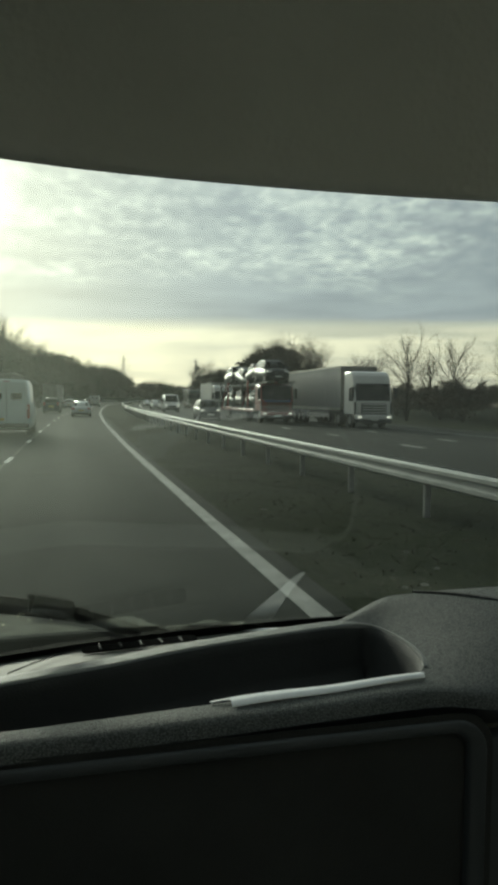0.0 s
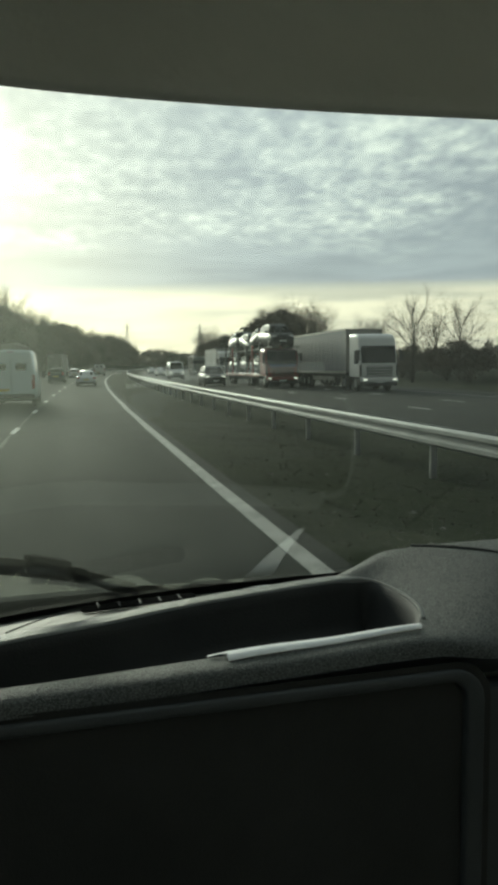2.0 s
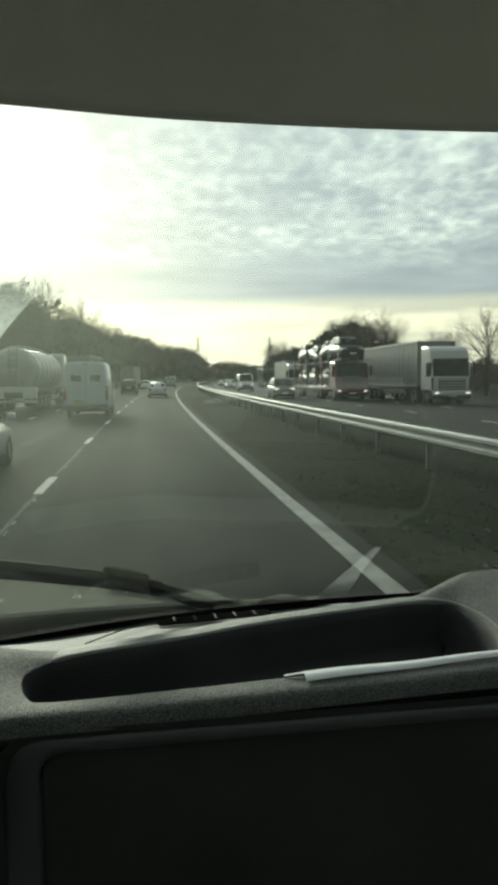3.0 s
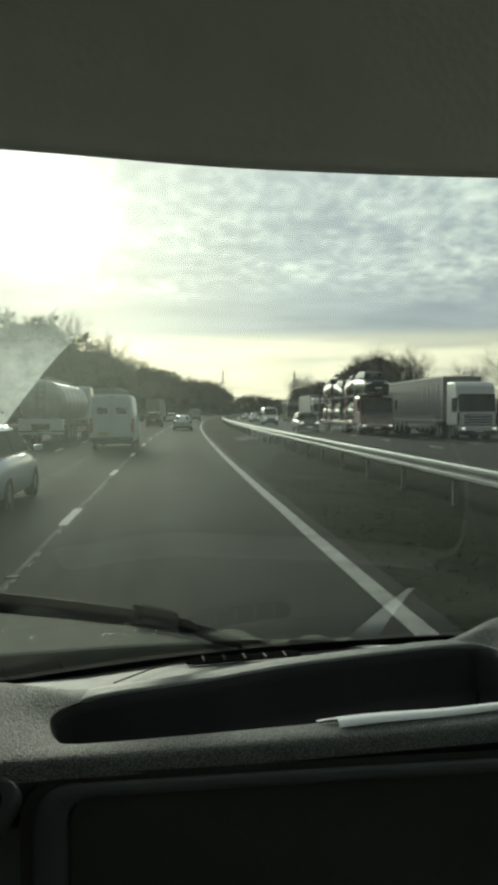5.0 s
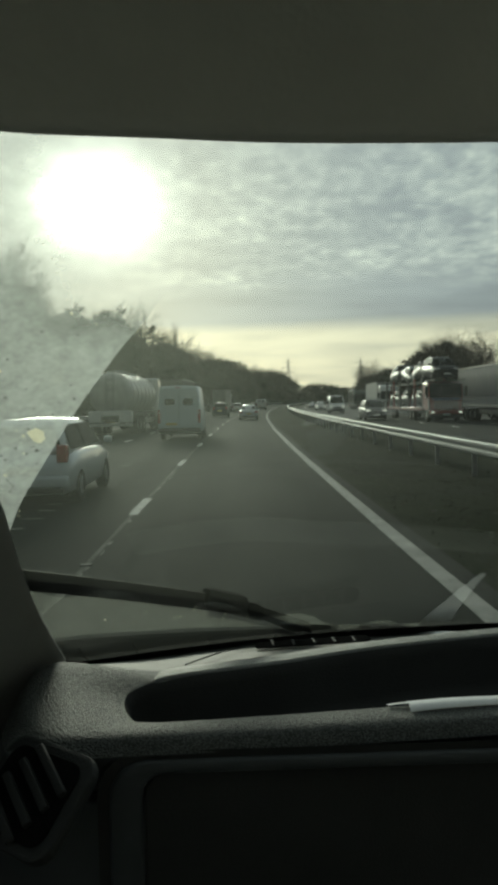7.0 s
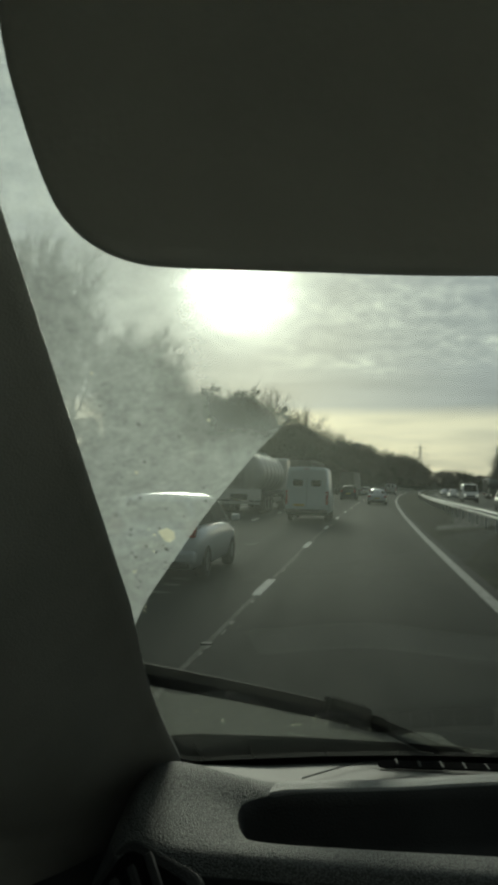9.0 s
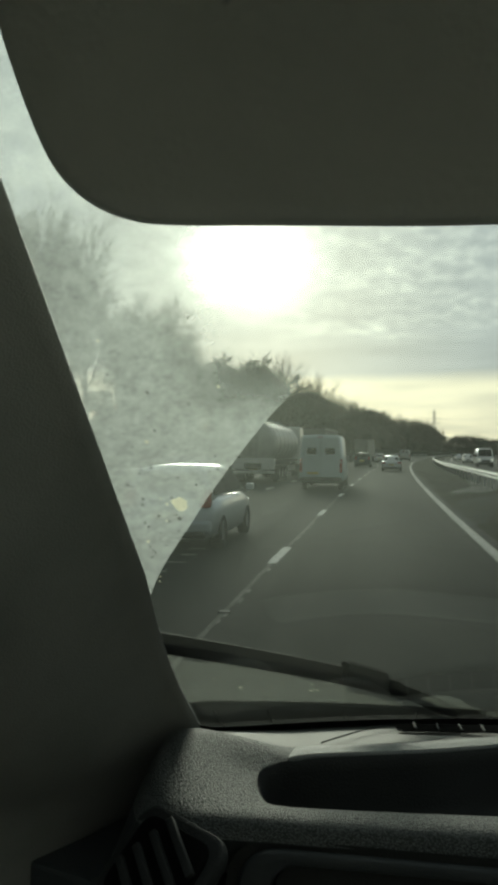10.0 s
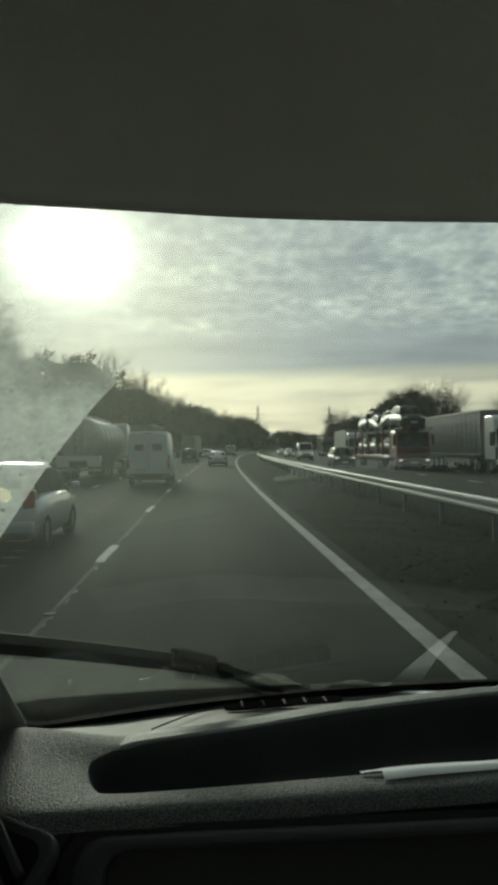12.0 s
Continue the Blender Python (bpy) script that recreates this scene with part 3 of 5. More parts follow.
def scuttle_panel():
    """A black cowl added outside the glass, shaped to show as its dark band."""
    cowl = thing("scuttle_panel", "added black cowl that shows as the dark band at the windscreen's foot", "scuttle panel")
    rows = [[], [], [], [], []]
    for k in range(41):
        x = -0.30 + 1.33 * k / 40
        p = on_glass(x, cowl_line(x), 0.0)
        # crest put on the sight line from the eye, 1.755 m up
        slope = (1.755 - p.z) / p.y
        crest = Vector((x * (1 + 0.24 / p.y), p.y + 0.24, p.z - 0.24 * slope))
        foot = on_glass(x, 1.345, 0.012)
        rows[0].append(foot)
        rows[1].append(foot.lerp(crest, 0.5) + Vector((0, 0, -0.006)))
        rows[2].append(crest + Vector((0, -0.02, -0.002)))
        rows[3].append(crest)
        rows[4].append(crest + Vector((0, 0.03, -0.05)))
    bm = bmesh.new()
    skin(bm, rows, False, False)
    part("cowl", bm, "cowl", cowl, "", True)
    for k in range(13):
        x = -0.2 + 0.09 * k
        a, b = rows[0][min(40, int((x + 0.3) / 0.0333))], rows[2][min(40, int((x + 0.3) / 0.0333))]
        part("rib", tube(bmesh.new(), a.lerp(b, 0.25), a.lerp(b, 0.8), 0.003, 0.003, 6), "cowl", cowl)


def windscreen():
    zs = [1.34 + 0.70 * k / 28 for k in range(29)]
    bm = bmesh.new()
    rows = [[on_glass(pillar_edge(z) - 0.02 + (1.33 - pillar_edge(z) + 0.02) * i / 40, z) for i in range(41)] for z in zs]
    skin(bm, rows, False, False)
    inwards(bm)
    screen = part("windscreen", bm, "glass", None, "", True)
    tagged(screen, "curved clear windscreen with a dirty unswept edge", "windscreen")
    screen.visible_shadow = False

    def band(name, lower, upper, off, mat, label=""):
        bm = bmesh.new()
        skin(bm, [[on_glass(x, z, off) for x, z in lower], [on_glass(x, z, off) for x, z in upper]], False, False)
        return part(name, bm, mat, screen, label, True)

    # black printed edge along the foot, widening at the corner
    n = 120
    xs = [-0.235 + 1.5 * k / n for k in range(n + 1)]
    top = [1.383 + 0.12 * (cowl_line(x) - 1.383) + 0.022 * math.exp(-(x + 0.235) / 0.012) for x in xs]
    band("edge_print", [(x, 1.352) for x in xs], list(zip(xs, top)), -0.003, "frit", "black printed glass edge")
    # unswept strip at the pillar: outside the wiper's arc
    arc = smooth_ring([(-0.018, 1.858, 0), (-0.060, 1.811, 0), (-0.088, 1.784, 0), (-0.130, 1.738, 0), (-0.165, 1.695, 0), (-0.202, 1.648, 0), (-0.222, 1.616, 0), (-0.232, 1.600, 0)], 8, False)
    arc = [(p.x, p.y) for p in arc]
    arc = [(0.035, 2.03), (0.028, 1.98), (0.018, 1.93), (0.004, 1.89)] + arc
    bm = bmesh.new()
    rings = []
    for f in [k / 12 for k in range(13)]:
        ring = []
        for x, z in arc:
            edge_z = max(z, 2.03)
            zz = z + (edge_z - z) * f
            ring.append(on_glass(x + (pillar_edge(zz) - 0.01 - x) * f, zz, 0.003))
        rings.append(ring)
    skin(bm, rings, False, False)
    film = part("road_spray_film", bm, "film", screen, "pale dried road spray outside the wiper's sweep", True)
    film.visible_shadow = False
    # strip below the blade
    low = [(x, cowl_line(x)) for x in (-0.236 + 0.54 * k / 30 for k in range(31))]
    high = [(-0.236 + 0.54 * k / 30, 1.535 - 0.150 * min(1, (k / 30) / 0.80) - 0.012 * math.sin(k * 0.9)) for k in range(31)]
    strip = band("road_spray_strip", low, high, 0.003, M["film_low"], "gritty road spray below the wiper blade")
    strip.visible_shadow = False
    # sheet across the whole glass that lays the glare veil over the view
    xs = [-0.30 + 1.6 * k / 32 for k in range(33)]
    bm = bmesh.new()
    skin(bm, [[on_glass(x, 1.36 + 0.66 * k / 16, 0.002) for x in xs] for k in range(17)], False, False)
    inwards(bm)
    dust = part("dust_film", bm, "haze", screen, "faint dust and the sun's glare veil laid over the glass", True)
    dust.visible_shadow = False
    # dried splashes
    rng = random.Random(4)
    specks = []
    for _ in range(52):
        z = rng.uniform(1.63, 1.84)
        swept = float(np.interp(z, [q[1] for q in arc[::-1]], [q[0] for q in arc[::-1]]))
        start = pillar_edge(z) + 0.008
        specks.append((start + rng.random() ** 1.2 * max(0.004, swept - 0.008 - start), z, rng.choice((0.0005, 0.0007, 0.0009, 0.0013)), rng.choice(("grit", "grit", "grit", "splat"))))
    for _ in range(34):
        x = rng.uniform(-0.21, 0.05)
        specks.append((x, cowl_line(x) + rng.uniform(0.008, 0.05), rng.choice((0.0006, 0.0009, 0.0012)), rng.choice(("grit", "splat"))))
    for x, z, r, mat in specks + list(((-0.168, 1.717, 0.0075, "splat"), (-0.172, 1.703, 0.0020, "grit"), (-0.188, 1.706, 0.0016, "grit"), (-0.196, 1.722, 0.0012, "grit"), (-0.181, 1.700, 0.0013, "grit"), (-0.2, 1.695, 0.0014, "grit"), (-0.176, 1.690, 0.0012, "grit"), (-0.150, 1.735, 0.0011, "grit"), (-0.192, 1.745, 0.0010, "grit"), (-0.17, 1.78, 0.0011, "grit"), (-0.14, 1.80, 0.0010, "grit"))):
        n = 14
        ring = [on_glass(x + r * math.cos(a) * rng.uniform(0.7, 1.1), z + r * 1.0 * math.sin(a) * rng.uniform(0.7, 1.1), 0.0012) for a in [k * 2 * math.pi / n for k in range(n)]]
        bm = bmesh.new()
        bm.faces.new([bm.verts.new(p) for p in ring])
        part("splash", bm, mat, screen)


def wiper():
    w = thing("wiper", "black wiper parked across the foot of the windscreen", "wiper")
    pts = [(-0.250, 1.5385), (-0.145, 1.500), (-0.035, 1.459), (0.03, 1.430), (0.075, 1.404), (0.125, 1.374)]
    line = smooth_ring([on_glass(x, z, 0.015) for x, z in pts], 8, False)
    bm = bmesh.new()
    rings = []
    for i, p in enumerate(line):
        s = 0.0115 if i < len(line) - 14 else 0.009
        rings.append([p + Vector(v) * s for v in ((0, -0.5, -1.0), (0, 0.6, -0.6), (0, 0.9, 0.8), (0, -0.3, 1.0))])
    skin(bm, rings)
    part("blade", bm, "rubber", w, "black rubber blade")
    arm_pts = smooth_ring([on_glass(x, z, 0.032) for x, z in ((-0.035, 1.436), (0.03, 1.410), (0.075, 1.376), (0.125, 1.347), (0.25, 1.325), (0.40, 1.315))], 8, False)
    bm = bmesh.new()
    skin(bm, [[p + Vector(v) for v in ((0, -0.005, -0.009), (0, 0.006, -0.008), (0, 0.007, 0.008), (0, -0.004, 0.009))] for p in arm_pts])
    part("arm", bm, "rubber", w)
    a, b = on_glass(-0.036, 1.462, 0.018), on_glass(0.020, 1.437, 0.018)
    mid, way = (a + b) / 2, (b - a).normalized()
    turn = way.to_track_quat("X", "Z").to_matrix().to_4x4()
    part("clip", a_box(mid + Vector((0, 0, 0.001)), ((b - a).length * 1.02, 0.022, 0.028), 0.010, turn), "rubber", w)


def sun_visor():
    v = thing("sun_visor", "grey vinyl sun visor folded down with a rounded corner", "sun visor")
    left = [(-0.172, 2.02), (-0.160, 1.955), (-0.149, 1.919), (-0.137, 1.890), (-0.128, 1.876), (-0.117, 1.8665), (-0.103, 1.860), (-0.084, 1.8565)]
    bottom = [(-0.03, 1.8540), (0.03, 1.8515), (0.12, 1.8512), (0.215, 1.8532), (0.36, 1.858)]
    outline = left + bottom + [(0.40, 1.875), (0.41, 2.02)]
    ring = [(p.x, p.y) for p in smooth_ring([(x, z, 0) for x, z in outline], 4, False)]
    m = Matrix.Translation((0, 0.318, 0)) @ FRONT
    part("pad", prism(bmesh.new(), ring, 0.016, m, 0.006), "visor", v, "grained grey vinyl", True)
    for x in (-0.12, 0.33):
        part("hinge", a_box((x, 0.316, 2.03), (0.05, 0.022, 0.03), 0.006), "trim", v)


def pillar_trim():
    """The moulding over the windscreen's left edge."""
    p = thing("pillar_trim", "grey plastic windscreen pillar trim", "pillar trim")
    bm = bmesh.new()
    rings = []
    for z in [0.85, 1.10, 1.25, 1.33, 1.365] + [1.385 + 0.68 * k / 21 for k in range(22)]:
        low = max(0.0, 1.385 - z)
        top = max(z, 1.385)
        e = on_glass(pillar_edge(top), top, -0.004) + Vector((-0.040 * min(1, low / 0.05), -0.02 * min(1, low / 0.05), z - top))
        spread = 1.0 + 0.35 * max(0, 1 - (top - 1.385) / 0.14) ** 2
        rings.append([e + Vector(d) for d in ((-0.06, 0.03, 0.03), (-0.004, 0.006, 0.004), (0.0, -0.002, 0), (-0.008, -0.014, 0.0), (-0.030 * spread, -0.060, 0.0),
                                              (-0.055 * spread, -0.12, -0.005), (-0.095 * spread, -0.20, -0.01), (-0.16 * spread, -0.27, -0.01), (-0.21 * spread, -0.24, 0.0))])
    skin(bm, rings)
    part("moulding", bm, "trim", p, "", True)
    part("lower_trim", prism(bmesh.new(), [(-0.262, 1.02), (-0.272, 0.86), (-0.268, 0.78), (-0.30, 0.79), (-0.46, 0.84), (-0.465, 1.02)], 0.40, Matrix.Translation((0, 0, 0.90)), 0.006), "fascia", p)
    part("speaker_grille", prism(bmesh.new(), round_rect(0.10, 0.16, 0.02), 0.006, Matrix.Translation((-0.378, 0.553, 1.36)) @ Matrix.Rotation(radians(-34), 4, "Z") @ FRONT, 0.002), "fascia", p)


def paper_sheet():
    sheet = thing("paper_sheet", "white paper sheet folded over the tray's lip", "paper")
    n = 24
    bm = bmesh.new()
    top, mid, front, under = [], [], [], []
    for k in range(n + 1):
        f = k / n
        x = 0.195 + 0.252 * f
        y = 0.8045 + 0.009 * f
        z = 1.4035 + 0.0055 * f + 0.0008 * math.sin(f * 9)
        w = 0.024 - 0.011 * f
        top.append((x, y + 0.002, z + 0.0015))
        mid.append((x, y - w * 0.5, z + 0.0042))
        front.append((x - 0.001, y - w, z + 0.0022))
        under.append((x - 0.001, y - w - 0.0006, z + 0.0005))
    skin(bm, [top, mid, front, under], False, False)
    part("folded_edge", bm, "paper", sheet, "", True)
    bm = bmesh.new()
    skin(bm, [[(0.172, 0.8035, 1.4035), (0.186, 0.805, 1.4045), (0.197, 0.8055, 1.405)], [(0.174, 0.798, 1.4045), (0.187, 0.7985, 1.406), (0.198, 0.797, 1.4065)]], False, False)
    part("torn_corner", bm, "paper", sheet)
    bm = bmesh.new()
    rows = []
    for k in range(9):
        f = k / 8
        rows.append([(0.178 + 0.02 * f + (0.085 - 0.055 * f) * i / 8, 0.815 + 0.055 * f, 1.400 - 0.062 * math.sin(f * 1.5)) for i in range(9)])
    skin(bm, rows, False, False)
    # part of the white sheet, its shade put into the colour
    part("hanging_part", bm, "shaded_paper", sheet, "flap of the white sheet in the tray, coloured as shaded", True)
    # scrap added behind the ridge so its reflection makes the pale wedge
    scrap = tagged(new("paper_scrap"), "white scrap added behind the tray's ridge to reflect as a pale wedge", "paper")
    bm = bmesh.new()
    rows = [[(0.300, 1.166, 1.3660), (0.326, 1.169, 1.3675), (0.354, 1.171, 1.3660)], [(0.349, 1.121, 1.3770), (0.362, 1.123, 1.3800), (0.378, 1.125, 1.3770)], [(0.400, 1.078, 1.3850), (0.405, 1.078, 1.3860), (0.411, 1.078, 1.3850)]]
    skin(bm, rows, False, False)
    part("sheet", bm, "bright_paper", scrap, "", True)


def paper_pad():
    pad = thing("paper_pad", "white paper pad propped behind the instrument hood", "paper")
    turn = Matrix.Rotation(radians(-24), 4, "Y")
    part("pages", a_box((0.765, 1.075, 1.432), (0.15, 0.055, 0.016), 0.002, turn), "paper", pad)
    part("backing_card", a_box((0.768, 1.075, 1.4225), (0.152, 0.057, 0.003), 0.001, turn), "cab", pad)


def cab_shell():
    """Plain unseen panels that close the cab round and behind the camera, and shape its light."""
    def panel(name, outline, depth, m, mat, label):
        ob = part(name, prism(bmesh.new(), outline, depth, m), mat)
        return tagged(ob, label, "cab panel", kind="structure")
    x0, x1, back = -0.47, 1.36, -0.95
    panel("cab_floor", [(x0, back), (x1, back), (x1, 1.0), (x0, 1.0)], 0.05, Matrix.Translation((0, 0, 0.55)), "cab", "grey cab floor panel")
    panel("ceiling", [(x0, back), (x1, back), (x1, 0.335), (x0, 0.335)], 0.04, Matrix.Translation((0, 0, 2.035)), "headliner", "pale grey cloth cab roof lining")
    # unseen bulkhead, kept pale so it bounces sun onto the visor
    panel("wall_rear", [(x0, 0.55), (x1, 0.55), (x1, 2.07), (x0, 2.07)], 0.04, Matrix.Translation((0, back, 0)) @ FRONT, "cab", "unseen cab bulkhead, pale to bounce light onto the visor")
    outline = [(back, 0.03), (1.9, 0.03), (1.9, 1.05), (1.2, 1.30), (0.56, 1.40), (0.35, 2.07), (back, 2.07)]
    window = [(back, 0.03), (1.9, 0.03), (1.9, 1.05), (1.2, 1.30), (0.50, 1.30), (-0.10, 1.22), (-0.80, 1.24), (-0.80, 1.96), (0.10, 1.96), (0.50, 1.36), (0.56, 1.40), (0.35, 2.07), (back, 2.07)]
    # unseen sides: wide window left, none right, so the visor's left is brighter
    for name, x, shape, label in (("wall_left", x0 - 0.05, window, "unseen pale cab side, its window widened to light the visor"), ("wall_right", x1, outline, "unseen pale cab side, left windowless to keep light out")):
        panel(name, shape, 0.05, Matrix.Translation((x, 0, 0)) @ SIDE, "cab", label)
    bonnet = bmesh.new()
    skin(bonnet, [[(x0, 1.16, 1.27), (0.0, 1.22, 1.29), (0.45, 1.24, 1.30), (0.9, 1.22, 1.29), (x1, 1.16, 1.27)],
                  [(x0, 1.55, 1.14), (0.0, 1.62, 1.17), (0.45, 1.64, 1.18), (0.9, 1.62, 1.17), (x1, 1.55, 1.14)],
                  [(x0, 1.86, 0.98), (0.0, 1.93, 1.0), (0.45, 1.95, 1.0), (0.9, 1.93, 1.0), (x1, 1.86, 0.98)],
                  [(x0, 1.9, 0.05), (0.0, 1.98, 0.05), (0.45, 2.0, 0.05), (0.9, 1.98, 0.05), (x1, 1.9, 0.05)]], False, False)
    tagged(part("bonnet", bonnet, "white", None, "", True), "plain white van bonnet and nose", "cab panel", kind="structure")


M["film_low"] = dirt_film("gritty_spray", 0.20, 0.85, 45.0, (0.52, 0.54, 0.47))
# brighter than the other paper, to strengthen the wedge's reflection
M["bright_paper"] = surface("brightened_white_paper", (0.86, 0.87, 0.86), (0.90, 0.91, 0.90), 0.85, 20.0, 300.0, 0.03)
# the white paper again, dark and bluish for its shade in the tray
M["shaded_paper"] = surface("shaded_white_paper", (0.10, 0.115, 0.15), (0.14, 0.155, 0.19), 0.85, 20.0, 300.0, 0.03)
M["grit"] = dirt_film("stuck_grit", 0.5, 0.0, 60.0, (0.12, 0.11, 0.09))
M["splat"] = dirt_film("dried_splash", 0.80, 0.0, 40.0, (0.95, 0.89, 0.68))
dashboard()
windscreen()
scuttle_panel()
wiper()
sun_visor()
pillar_trim()
paper_sheet()
paper_pad()
cab_shell()

# ---- the motorway ----
HEAD, RADIUS = 0.0105, 2000.0        # the road's heading to the right of the van's, and its bend to the right


def along(s, lateral=0.0, z=0.0):
    """The place s metres ahead along the road and lateral metres to the right."""
    bend = s * s / (2 * RADIUS) if s > 0 else 0.0
    return Vector((lateral + HEAD * s + bend, s, z))


def heading(s):
    return math.degrees(math.atan(HEAD + max(s, 0) / RADIUS))


EDGE_R, LINE_A, LINE_B, EDGE_L = 2.0, -1.65, -5.3, -8.95     # own carriageway's painted lines
FAR_L, FAR_A, FAR_B, FAR_R = 9.2, 12.85, 16.5, 20.15         # the oncoming one's
BARRIER, LEFT_RAIL = 5.45, -13.6
STATIONS = [-60, -30, -10, 0, 10, 20, 30, 45, 60, 80, 100, 130, 160, 200, 240, 290, 340, 400, 470, 550, 650, 760]


def ribbon(name, a, b, z, mat, label, category, parent=None, thick=0.0):
    bm = bmesh.new()
    left, right = [along(s, a, z) for s in STATIONS], [along(s, b, z) for s in STATIONS]
    mid = [l.lerp(r, 0.5) for l, r in zip(left, right)]
    rows = [left, mid, right]
    if thick:
        down = Vector((0, 0, -thick))
        rows = [[p + down for p in left]] + rows + [[p + down for p in right]]
    skin(bm, rows, False, False)
    ob = part(name, bm, mat, parent)
    return ob if parent else tagged(ob, label, category, kind="structure")


def ground_height(x, y):
    off = x - (HEAD * y + (y * y / (2 * RADIUS) if y > 0 else 0)) if abs(y) < 900 else x
    h = -0.06
    if off < -15:
        h += 4.6 * (1 - math.exp(-((-15 - off) / 5.5) ** 2))
    if off < -30:
        h += 10.0 * (1 - math.exp(-((-30 - off) / 160.0))) * min(1, max(0, (y + 60) / 200))
    if off > 24:
        h += 1.0 * (1 - math.exp(-((off - 24) / 10.0) ** 2))
    far = math.hypot(x, y)
    h += 14 * max(0, min(1, (far - 700) / 900)) * (0.6 + 0.4 * math.sin(math.atan2(x, y) * 7))
    return h


def build_ground():
    grid_x = [-2600, -1800, -1200, -800, -500, -320, -220, -150, -110, -85, -65, -52, -44, -38, -33, -29, -26, -23, -20, -17, -15, -13, -9, 0, 9, 15, 22, 24, 26, 29, 33, 38, 46, 60, 80, 110, 150, 220, 320, 500, 800, 1200, 1800, 2600]
    grid_y = [-2600, -900, -300, -120, -60, -30, 0, 15, 30, 45, 60, 80, 100, 130, 160, 200, 240, 290, 340, 400, 470, 550, 650, 760, 1000, 1400, 2000, 2600]
    bm = bmesh.new()
    rows = []
    for y in grid_y:
        shift = HEAD * y + (y * y / (2 * RADIUS) if y > 0 else 0) if y <= 760 else HEAD * 760 + 760 * 760 / (2 * RADIUS)
        if y < -60:
            shift = 0
        rows.append([(x + shift, y, ground_height(x + shift, y)) for x in grid_x])
    skin(bm, rows, False, False)
    tagged(part("ground", bm, "verge", None, "", True), "rough winter grass verge and farmland", "ground", kind="structure")
    bm = bmesh.new()
    rows = [[(x, y, ground_height(x, y) + 0.12) for x in (62, 80, 110, 150, 190)] for y in (95, 130, 170, 220, 280)]
    skin(bm, rows, False, False)
    tagged(part("field", bm, "field", None, "", True), "bare brown ploughed field beyond the hedge", "ground", kind="structure")


def build_road():
    near = ribbon("road_near", -13.0, 2.32, 0.0, "asphalt", "dark worn asphalt motorway carriageway", "road", None, 0.2)
    far = ribbon("road_far", 7.6, 23.3, 0.0, "asphalt", "dark asphalt oncoming carriageway", "road", None, 0.2)
    for name, a, b, parent in (("edge_line", EDGE_R - 0.1, EDGE_R + 0.1, near), ("edge_line", EDGE_L - 0.1, EDGE_L + 0.1, near),
                               ("edge_line", FAR_L - 0.1, FAR_L + 0.1, far), ("edge_line", FAR_R - 0.1, FAR_R + 0.1, far)):
        ribbon(name, a, b, 0.005, "edge_line", "", "", parent)
    ribbon("joint_seam", LINE_A - 0.035, LINE_A + 0.025, 0.004, "seam", "", "", near)
    # broken lane lines: 2 m marks every 9 m
    bm = bmesh.new()
    rng = random.Random(2)
    n = 9
    edge_a = [(-0.075 + rng.uniform(-0.008, 0.008), 2.0 * k / (n - 1) - 1) for k in range(n)]
    edge_b = [(0.075 + rng.uniform(-0.008, 0.008), 2.0 * k / (n - 1) - 1) for k in range(n)]
    skin(bm, [[(x, y, 0.001) for x, y in edge_a], [(0, y, 0.004) for x, y in edge_a], [(x, y, 0.001) for x, y in edge_b]], False, False)
    first = part("lane_mark", bm, "line", near)
    mesh = first.data
    made = False
    for line, parent, start, end in ((LINE_A, near, -5.4, 400), (LINE_B, near, -1.0, 300), (FAR_A, far, 8, 300), (FAR_B, far, 12, 300)):
        s = start
        while s < end:
            ob = first if not made else new("lane_mark", mesh)
            made = True
            ob.parent = parent
            p = along(s, line, 0.003)
            ob.matrix_basis = pose(p.x, p.y, p.z, 0, 0, -heading(s))
            s += 9.0
    # rows of scuffed transverse scars in the lane
    bm = bmesh.new()
    for lane, s0, s1, step in ((-3.2, 6, 46, 1.05), (-5.95, 8, 34, 0.9)):
        s = s0
        while s < s1:
            w, d = rng.uniform(0.08, 0.2), rng.uniform(0.03, 0.06)
            p = along(s, lane + rng.uniform(-0.05, 0.05), 0.004)
            quad = [p + Vector((sx * w * rng.uniform(0.6, 1.1), sy * d, 0)) for sx, sy in ((-1, -1), (0, -1.2), (1, -1), (1, 1), (0, 0.9), (-1, 1))]
            bm.faces.new([bm.verts.new(q) for q in quad])
            s += step * rng.uniform(0.7, 1.3)
    for _ in range(16):
        s = rng.choice((rng.uniform(5.2, 11.0), rng.uniform(14.8, 18.5)))
        w, d = rng.uniform(0.015, 0.06), rng.uniform(0.05, 0.22)
        p = along(s, LINE_A + rng.gauss(0.03, 0.035), 0.0035)
        quad = [p + Vector((w * sx * rng.uniform(0.5, 1.1), d * sy * rng.uniform(0.6, 1.1), 0)) for sx, sy in ((-1, -1), (0, -1.2), (1, -1), (1, 1), (0, 0.9), (-1, 1))]
        bm.faces.new([bm.verts.new(q) for q in quad])
    tagged(part("surface_scars", bm, "worn", near), "pale worn scars in the lane", kind="stuff")
    # cats' eyes beside the lane line
    stud = box(bmesh.new(), (0, 0, 0.008), (0.12, 0.10, 0.016), 0.005)
    first = part("road_stud", stud, "worn", near)
    for k in range(1, 14):
        ob = new("road_stud", first.data)
        ob.parent = near
        p = along(8 + 18 * k, LINE_A, 0.0)
        ob.matrix_basis = Matrix.Translation(p)
    first.matrix_basis = Matrix.Translation(along(8, LINE_A, 0.0))


